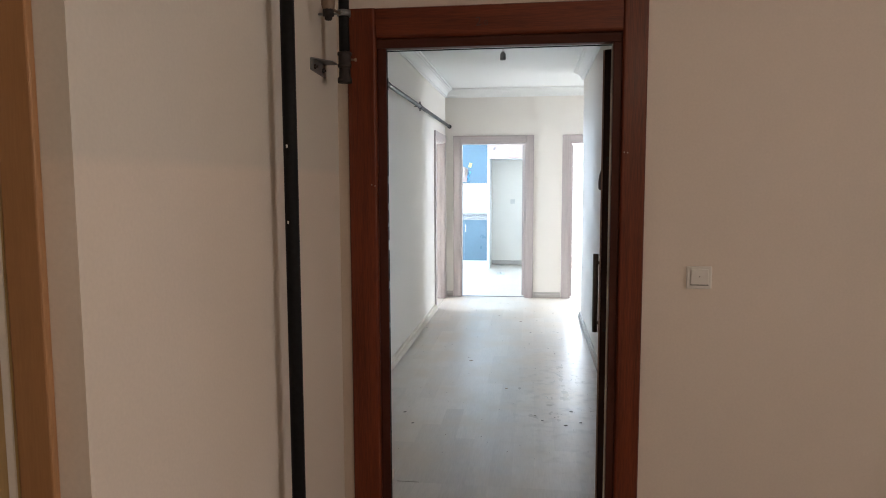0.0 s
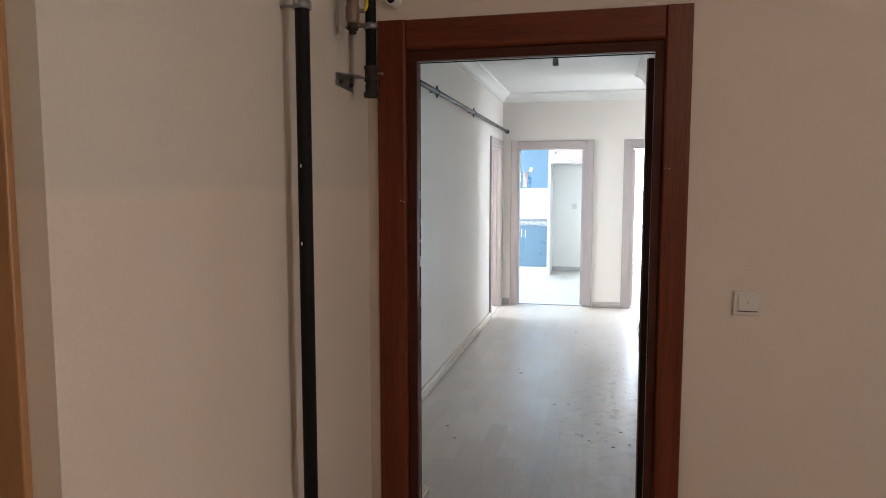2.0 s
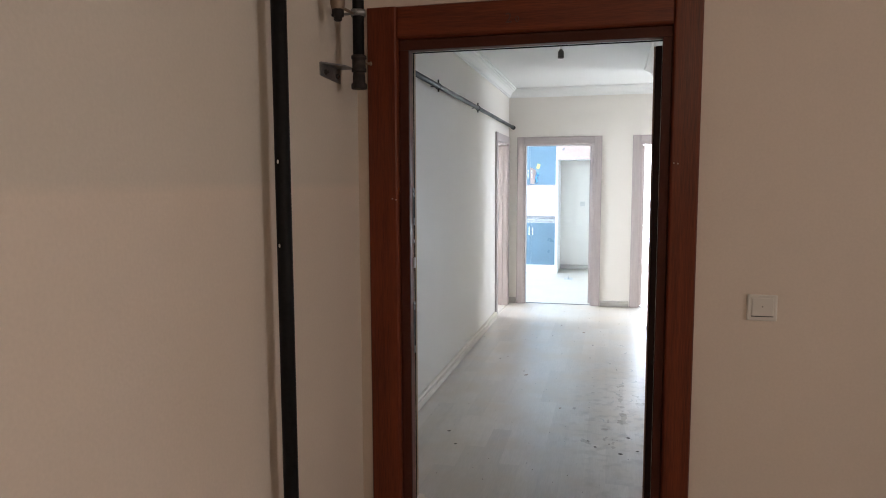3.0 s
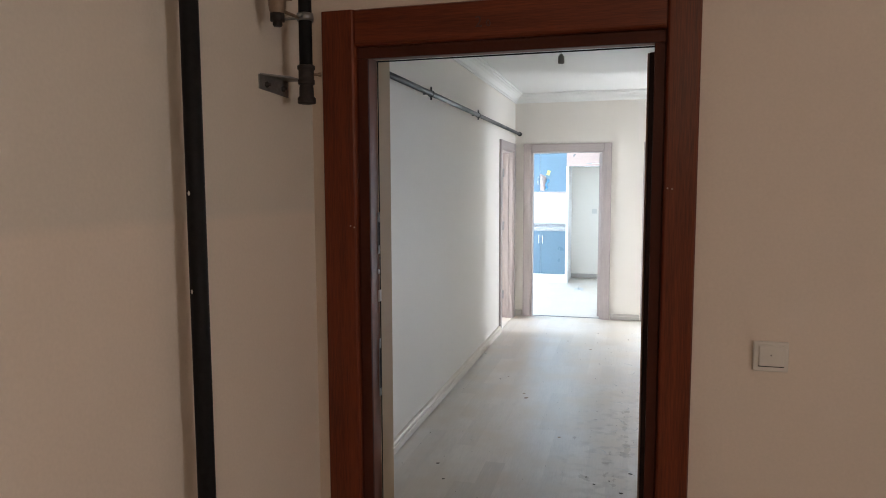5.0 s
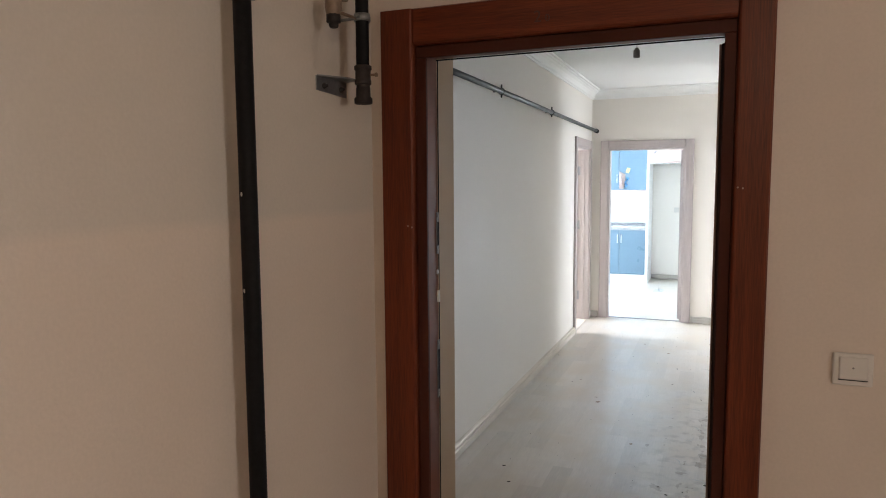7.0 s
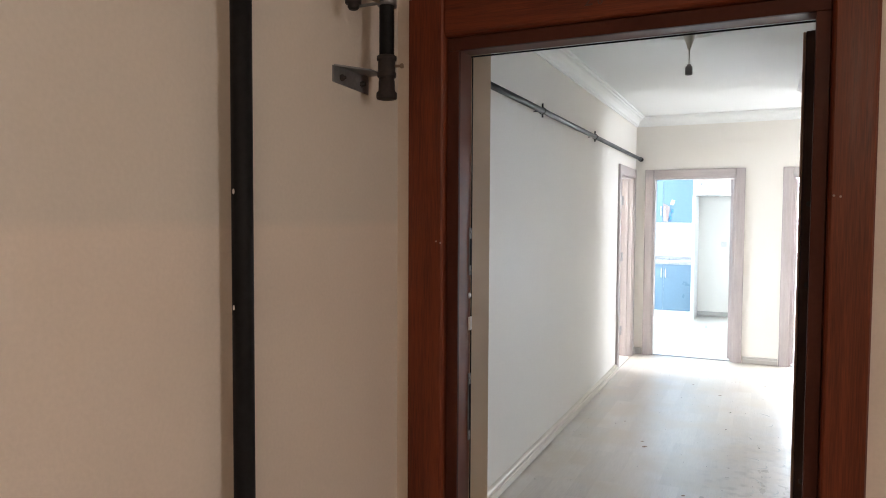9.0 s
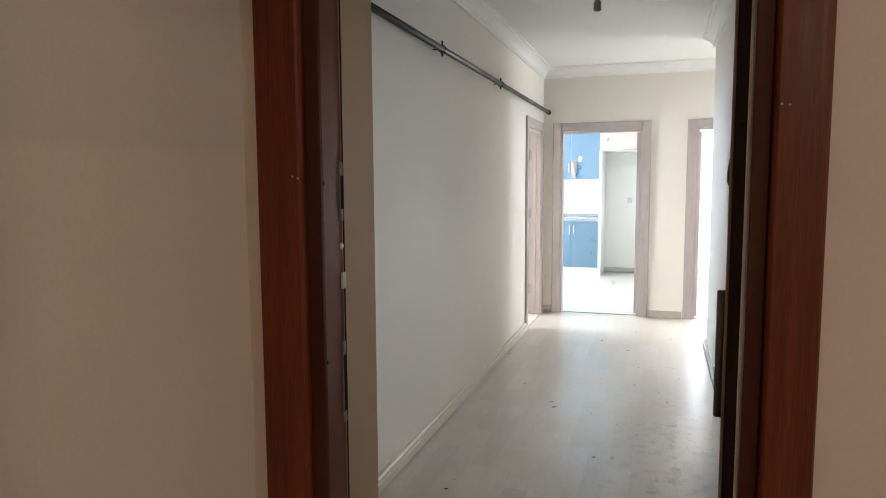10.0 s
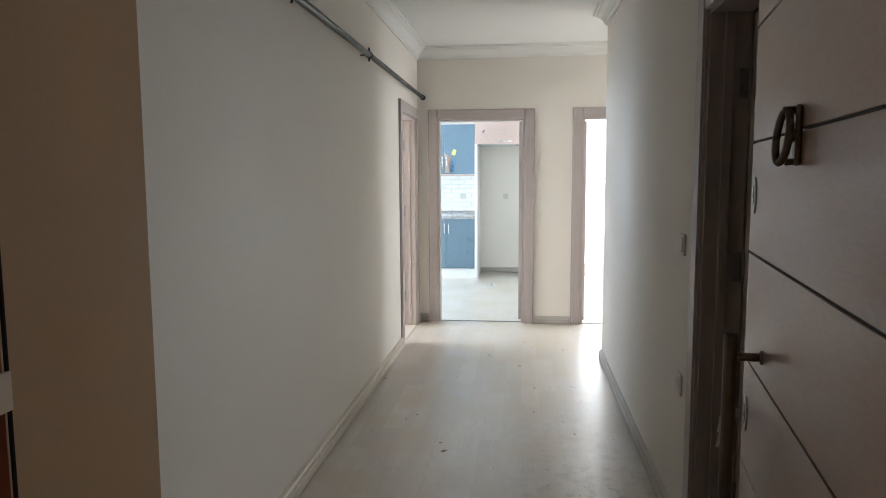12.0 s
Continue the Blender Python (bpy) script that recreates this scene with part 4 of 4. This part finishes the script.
# ---- kitchen ----
def handle(parent, x, y, z, length, vertical=True):
    d = Vector((0, 0, length / 2)) if vertical else Vector((length / 2, 0, 0))
    c = Vector((x, y - 0.028, z))
    bm = bm_tube([c - d + Vector((0, 0.028, 0)), c - d + Vector((0, 0.006, 0)), c - d * 0.85, c + d * 0.85, c + d + Vector((0, 0.006, 0)), c + d + Vector((0, 0.028, 0))], 0.0065, 10)
    part("handle", bm, CHROME, parent, "chrome bow handle")


def cabinet(name, label, x0, x1, y0, y1, z0, z1, doors, front, hz=None, horizontal=False, kick=0.0):
    ob = thing(name, label, "cabinet", (0, 0, 0))
    part("body", bm_box(x0, x1, y0 + 0.02, y1, z0 + kick, z1, 0.001), WHITE, ob, "white carcass")
    if kick:
        part("kick_board", bm_box(x0, x1, y0 + 0.012, y0 + 0.028, z0, z0 + kick - 0.002), WHITE, ob, "white kick board")
    w = (x1 - x0) / doors
    for i in range(doors):
        d = part("door", bm_box(x0 + i * w + 0.0015, x0 + (i + 1) * w - 0.0015, y0, y0 + 0.018, z0 + kick + 0.002, z1 - 0.002, 0.0015), front, ob, "lacquered cabinet door")
        if horizontal:
            handle(d, x0 + 0.41, y0, hz, 0.19, False)
        elif i % 2:
            handle(d, x0 + i * w + 0.03, y0, hz, 0.13)
        else:
            handle(d, x0 + (i + 1) * w - 0.03, y0, hz, 0.13)
    return ob


YC = 9.06
XP = -0.632                    # where the units meet the tall panel
for x in (XP - 0.79, XP - 1.584):
    cabinet("base_cabinet", "blue lacquered base cabinet with white kick board under granite", x, x + 0.788, YC, 9.70, 0, 0.838, 2, BLUE, 0.703, kick=0.137)
wt = thing("worktop", "speckled grey granite worktop on the base cabinets", "worktop")
part("slab", bm_box(-2.22, XP - 0.002, YC - 0.02, 9.705, 0.862, 0.886, 0.004), GRANITE, wt)
part("front_edge", bm_box(-2.22, XP - 0.002, YC - 0.02, YC + 0.03, 0.839, 0.861, 0.002), GRANITE, wt, "doubled granite front edge")
part("upstand", bm_box(-2.22, XP - 0.002, 9.692, 9.7115, 0.887, 0.922, 0.002), GRANITE, wt, "granite upstand")
WY = 9.34                      # face of the wall cabinet
wc = cabinet("wall_cabinet", "blue lacquered wall cabinet with peeling film", -1.52, -0.652, WY, 9.715, 1.463, 2.172, 2, BLUE, 1.645)
part("light_rail", bm_box(-1.52, -0.652, WY + 0.005, WY + 0.03, 1.436, 1.4615), PINK, wc, "salmon bottom rail")
tall = thing("tall_panel", "white melamine panel beside the fridge recess", "panel")
part("board", bm_box(XP, XP + 0.038, YC - 0.01, 9.715, 0, 1.870, 0.001), WHITE, tall)
cabinet("bridge_cabinet", "salmon lacquered cabinet over the fridge recess", XP, 0.295, YC + 0.01, 9.70, 1.874, 2.19, 1, PINK, 1.912, True)
sk = switch("wall_socket", "white power socket in the fridge recess", 0.08, 0.08, 0.05, pose(-0.219, 9.72, 1.135), "socket")
sk2 = switch("wall_socket", "white power socket on the tiled splashback", 0.08, 0.08, 0.05, pose(-0.85, 9.706, 1.136), "socket")
sb = tagged(thing("splashback", "white glazed brick-bond tiles behind the worktop", "tiles"), kind="structure")
part("grout", bm_box(-2.22, XP - 0.001, 9.712, 9.7195, 0.888, 1.462), TILE_GROUT, sb, "pale grout bed")
tw, th = 0.20, 0.066
tile_mesh = {}
for r in range(9):
    z0 = 0.923 + r * th
    z1 = min(z0 + th - 0.003, 1.46)
    if z1 - z0 < 0.015:
        continue
    x = -2.22 - (tw / 2 if r % 2 else 0)
    while x < XP - 0.002:
        a, b = max(x, -2.22), min(x + tw - 0.003, XP - 0.001)
        if b - a > 0.02:
            key = (round(b - a, 3), round(z1 - z0, 3))
            if key not in tile_mesh:
                bm = bm_box(0, key[0], -0.006, 0, 0, key[1])
                bmesh.ops.bevel(bm, geom=[e for e in bm.edges if e.verts[0].co.y < -0.005 and e.verts[1].co.y < -0.005], offset=0.004, segments=1, affect="EDGES")
                tile_mesh[key] = mesh_of("tile", bm, TILE)
            t = new("tile", tile_mesh[key])
            t.parent = sb
            t.location = (a, 9.712, z0)
        x += tw
# film, sticker and tape left on the wall cabinet door
fl = thing("peeling_film", "pink-beige protective film hanging from the cabinet door", "film")
bm = bmesh.new()
vs = [bm.verts.new(p) for p in ((-1.088, 9.330, 1.765), (-0.985, 9.332, 1.712), (-1.010, 9.315, 1.476), (-1.078, 9.320, 1.486), (-1.035, 9.300, 1.61))]
for a, b in ((0, 1), (1, 2), (2, 3), (3, 0)):
    bm.faces.new((vs[a], vs[b], vs[4]))
bmesh.ops.solidify(bm, geom=bm.faces[:], thickness=0.0015)
part("sheet", bm, BEIGE_FILM, fl)
st = thing("sticker", "yellow paper sticker on the wall cabinet door", "sticker", (-0.947, 9.337, 1.776))
b = bm_box(-0.026, 0.026, -0.001, 0.001, -0.04, 0.04)
b.transform(pose(0, 0, 0, 0, 18, 0))
part("paper", b, PAPER, st)
lab = thing("label", "small grey oval label on the salmon cabinet door", "label", (-0.512, YC + 0.009, 2.045))
part("disc", bm_lathe([(0, 0.0012), (0.020, 0.0012), (0.0205, 0)], 20, pose(0, 0, 0, 90, 35, 0) @ Matrix.Diagonal((0.75, 1.25, 1, 1))), GREY_LABEL, lab)
tp = thing("blue_tape", "crumpled blue plastic strip hanging from the cabinet door", "tape", (-0.955, 9.325, 1.58))
bm = bmesh.new()
prev = None
for i in range(12):
    z = 0.09 - i * 0.016
    x = 0.018 * math.sin(i * 0.9) - 0.003 * i
    y = 0.008 * math.cos(i * 1.7)
    cur = [bm.verts.new((x - 0.014 - 0.006 * math.sin(i), y, z)), bm.verts.new((x + 0.014, y - 0.004 * math.sin(i * 2), z))]
    if prev:
        bm.faces.new((prev[0], prev[1], cur[1], cur[0]))
    prev = cur
bmesh.ops.solidify(bm, geom=bm.faces[:], thickness=0.001)
part("strip", bm, BLUE_FILM, tp)
ps = thing("plastic_sheet", "crumpled translucent plastic sheet on the kitchen floor", "plastic sheet", (-0.365, 8.42, 0.0))
bm = bmesh.new()
bmesh.ops.create_grid(bm, x_segments=14, y_segments=14, size=0.5)
for v in bm.verts:
    x, y = v.co.x, v.co.y
    hgt = 0.09 * max(0, 1 - abs(x) * 9) * max(0, 1 - abs(y) * 6) + 0.02 * abs(noise.noise(Vector((x * 6, y * 6, 3)))) + 0.002
    v.co = Vector((x * 0.13 + 0.01 * noise.noise(Vector((x * 4, y * 4, 9))), y * 0.25, hgt * 0.7))
bmesh.ops.solidify(bm, geom=bm.faces[:], thickness=0.001)
part("sheet", bm, FILM, ps)

# ---- debris on the floor ----
rnd = random.Random(4)


def crumb(r):
    bm = bmesh.new()
    bmesh.ops.create_icosphere(bm, subdivisions=1, radius=r)
    for v in bm.verts:
        v.co *= rnd.uniform(0.7, 1.3)
        v.co.z = max(v.co.z * 0.45, -0.1 * r)
    return bm


for x, y, r in ((-0.667, 1.639, 0.013), (-0.583, 1.447, 0.010), (-0.634, 3.395, 0.008), (-0.846, 2.092, 0.006), (0.205, 1.586, 0.011), (-0.920, 4.186, 0.008),
                (0.060, 5.334, 0.008), (-0.271, 4.381, 0.008), (0.126, 4.072, 0.010), (0.115, 3.592, 0.008), (0.333, 3.259, 0.008), (0.373, 5.108, 0.010), (0.390, 1.768, 0.012),
                (0.160, 1.668, 0.009), (0.344, 1.513, 0.013), (0.436, 1.571, 0.010), (0.281, 1.647, 0.007)):
    c = thing("debris_crumb", "small dark crumb of building debris on the floor", "debris", (x, y, 0.0), "crumbs on the corridor floor")
    b = crumb(0.72 * r)
    b.transform(pose(0, 0, 0, 0, 0, rnd.uniform(0, 180)) @ Matrix.Diagonal((1.4, 0.8, 1, 1)))
    part("lump", b, CHIP, c)
def stroke(x, y, length, width, turn, bend):
    """A thin curved stroke of dried filler: a low ridge that tapers at both ends."""
    ob = thing("filler_smear", "thin dried white filler stroke on the laminate", "smear", (x, y, 0.0), "dried smears on the corridor floor")
    bm = bmesh.new()
    rows, n = [], 15
    for k in range(n):
        u = k / (n - 1) - 0.5
        a = bend * u
        cx, cy = (math.sin(a) / bend if bend else u) * length, (1 - math.cos(a)) / (bend or 1) * length
        w = width * (0.25 + math.cos(math.pi * u)) * rnd.uniform(0.6, 1.2)
        nx, ny = -math.sin(a), math.cos(a)
        rows.append([bm.verts.new((cx + nx * o * w, cy + ny * o * w, z)) for o, z in ((-1, 0.0003), (-0.5, 0.0006), (0.4, 0.0006), (1, 0.0003))])
    for p, q in zip(rows, rows[1:]):
        for c in range(3):
            bm.faces.new((p[c], p[c + 1], q[c + 1], q[c])).smooth = True
    bmesh.ops.recalc_face_normals(bm, faces=bm.faces)
    bm.transform(pose(0, 0, 0, 0, 0, turn))
    part("skin", bm, SMEAR, ob)


def stain(x, y, r, turn):
    """A small flat stain with an uneven edge."""
    ob = thing("floor_stain", "small brown stain dried on the laminate", "stain", (x, y, 0.0), "brown stains on the floor")
    bm = bmesh.new()
    rim = [bm.verts.new((math.cos(a) * r * q * 1.5, math.sin(a) * r * q, 0.0003)) for a, q in [(2 * math.pi * k / 14, rnd.uniform(0.6, 1.2)) for k in range(14)]]
    c0 = bm.verts.new((0, 0, 0.0009))
    for k in range(14):
        bm.faces.new((rim[k], rim[(k + 1) % 14], c0))
    bm.transform(pose(0, 0, 0, 0, 0, turn))
    part("skin", bm, RUST, ob)


for x, y, a in ((0.376, 4.12, 0.10), (0.41, 3.82, 0.12), (0.37, 2.87, 0.11), (0.335, 2.62, 0.14), (0.455, 3.28, 0.12), (0.30, 2.42, 0.10), (0.40, 2.16, 0.13), (0.24, 2.06, 0.09),
                (0.36, 1.82, 0.12), (0.43, 2.48, 0.10), (0.31, 3.02, 0.08), (0.47, 2.95, 0.09), (0.28, 3.45, 0.07)):
    stroke(x, y, a, rnd.uniform(0.003, 0.006), rnd.uniform(0, 180), rnd.uniform(0.8, 2.6))
for x, y, r, t in ((-0.358, 2.955, 0.014, 70), (-0.39, 3.06, 0.008, 0), (0.02, 4.6, 0.012, 10), (-0.22, 4.9, 0.010, 80), (-0.58, 3.48, 0.007, 60), (-0.04, 2.22, 0.009, 30)):
    stain(x, y, r, t)
grit = bmesh.new()
for i in range(150):
    x, y = rnd.uniform(-0.9, 0.62), rnd.uniform(0.8, 6.0)
    add(grit, crumb(rnd.uniform(0.0012, 0.0032)), Matrix.Translation((x, y, 0.0004)))
tagged(part("floor_grit", grit, CHIP), "fine dark grit scattered over the corridor floor", "grit", kind="stuff")


# ---- floors, plank by plank ----
floor = structure("floor", bm_box(-4.6, 4.1, TW, 9.8, -0.14, -0.010), GROUT, "whitewashed oak laminate floor, dusty and smeared", "floor")
cache = {}


def plank(x0, x1, y0, y1, joined):
    key = (round(x1 - x0, 3), round(y1 - y0, 3))
    if joined is not None:
        joined.append((x0, x1, y0, y1))
        return
    if key not in cache:
        cache[key] = mesh_of("plank", bm_box(0, key[0], 0, key[1], -0.009, 0), FLOOR)
    ob = new("plank", cache[key])
    ob.parent = floor
    ob.location = (x0, y0, 0)


PW, PLEN, GAP = 0.112, 0.80, 0.0002


def planked(x0, x1, y0, y1, joined=None):
    """Rows along y with staggered ends, cut to a rectangle."""
    first = math.floor((x0 + 5) / PW)
    for r in range(first, math.floor((x1 + 5) / PW) + 1):
        a, b = max(x0, r * PW - 5), min(x1, (r + 1) * PW - 5)
        if b - a < 0.012:
            continue
        off = (r * 0.37 % 1) * PLEN
        y = off + math.floor((y0 - off) / PLEN) * PLEN
        while y < y1:
            c, d = max(y, y0), min(y + PLEN, y1)
            if d - c > 0.02:
                plank(a + GAP, b - GAP, c + GAP, d - GAP, joined)
            y += PLEN


planked(XRT, XR, TW + 0.001, YR)
planked(XL, XR, YR, YE)
planked(XR, 2.3, YRC, YE)
beyond = []
for room in ((KX0 + 0.018, KX1 - 0.018, YE, YK), (RX0 + 0.018, RX1 - 0.018, YE, YK), (-1.6, 0.30, YK, 9.72), (0.43, 2.2, YK, 9.5), (-2.2, XL, SY0 + 0.018, SY1 - 0.018)):
    planked(*room, beyond)
boards = bmesh.new()
for a, b, c, d in beyond:
    lo = [boards.verts.new((x, y, -0.009)) for x, y in ((a, c), (b, c), (b, d), (a, d))]
    hi = [boards.verts.new((v.co.x, v.co.y, 0)) for v in lo]
    boards.faces.new(hi)
    for k in range(4):
        boards.faces.new((lo[k], lo[(k + 1) % 4], hi[(k + 1) % 4], hi[k]))
tagged(part("planks", boards, FLOOR, floor, "laminate boards of the rooms beyond"), kind="stuff")
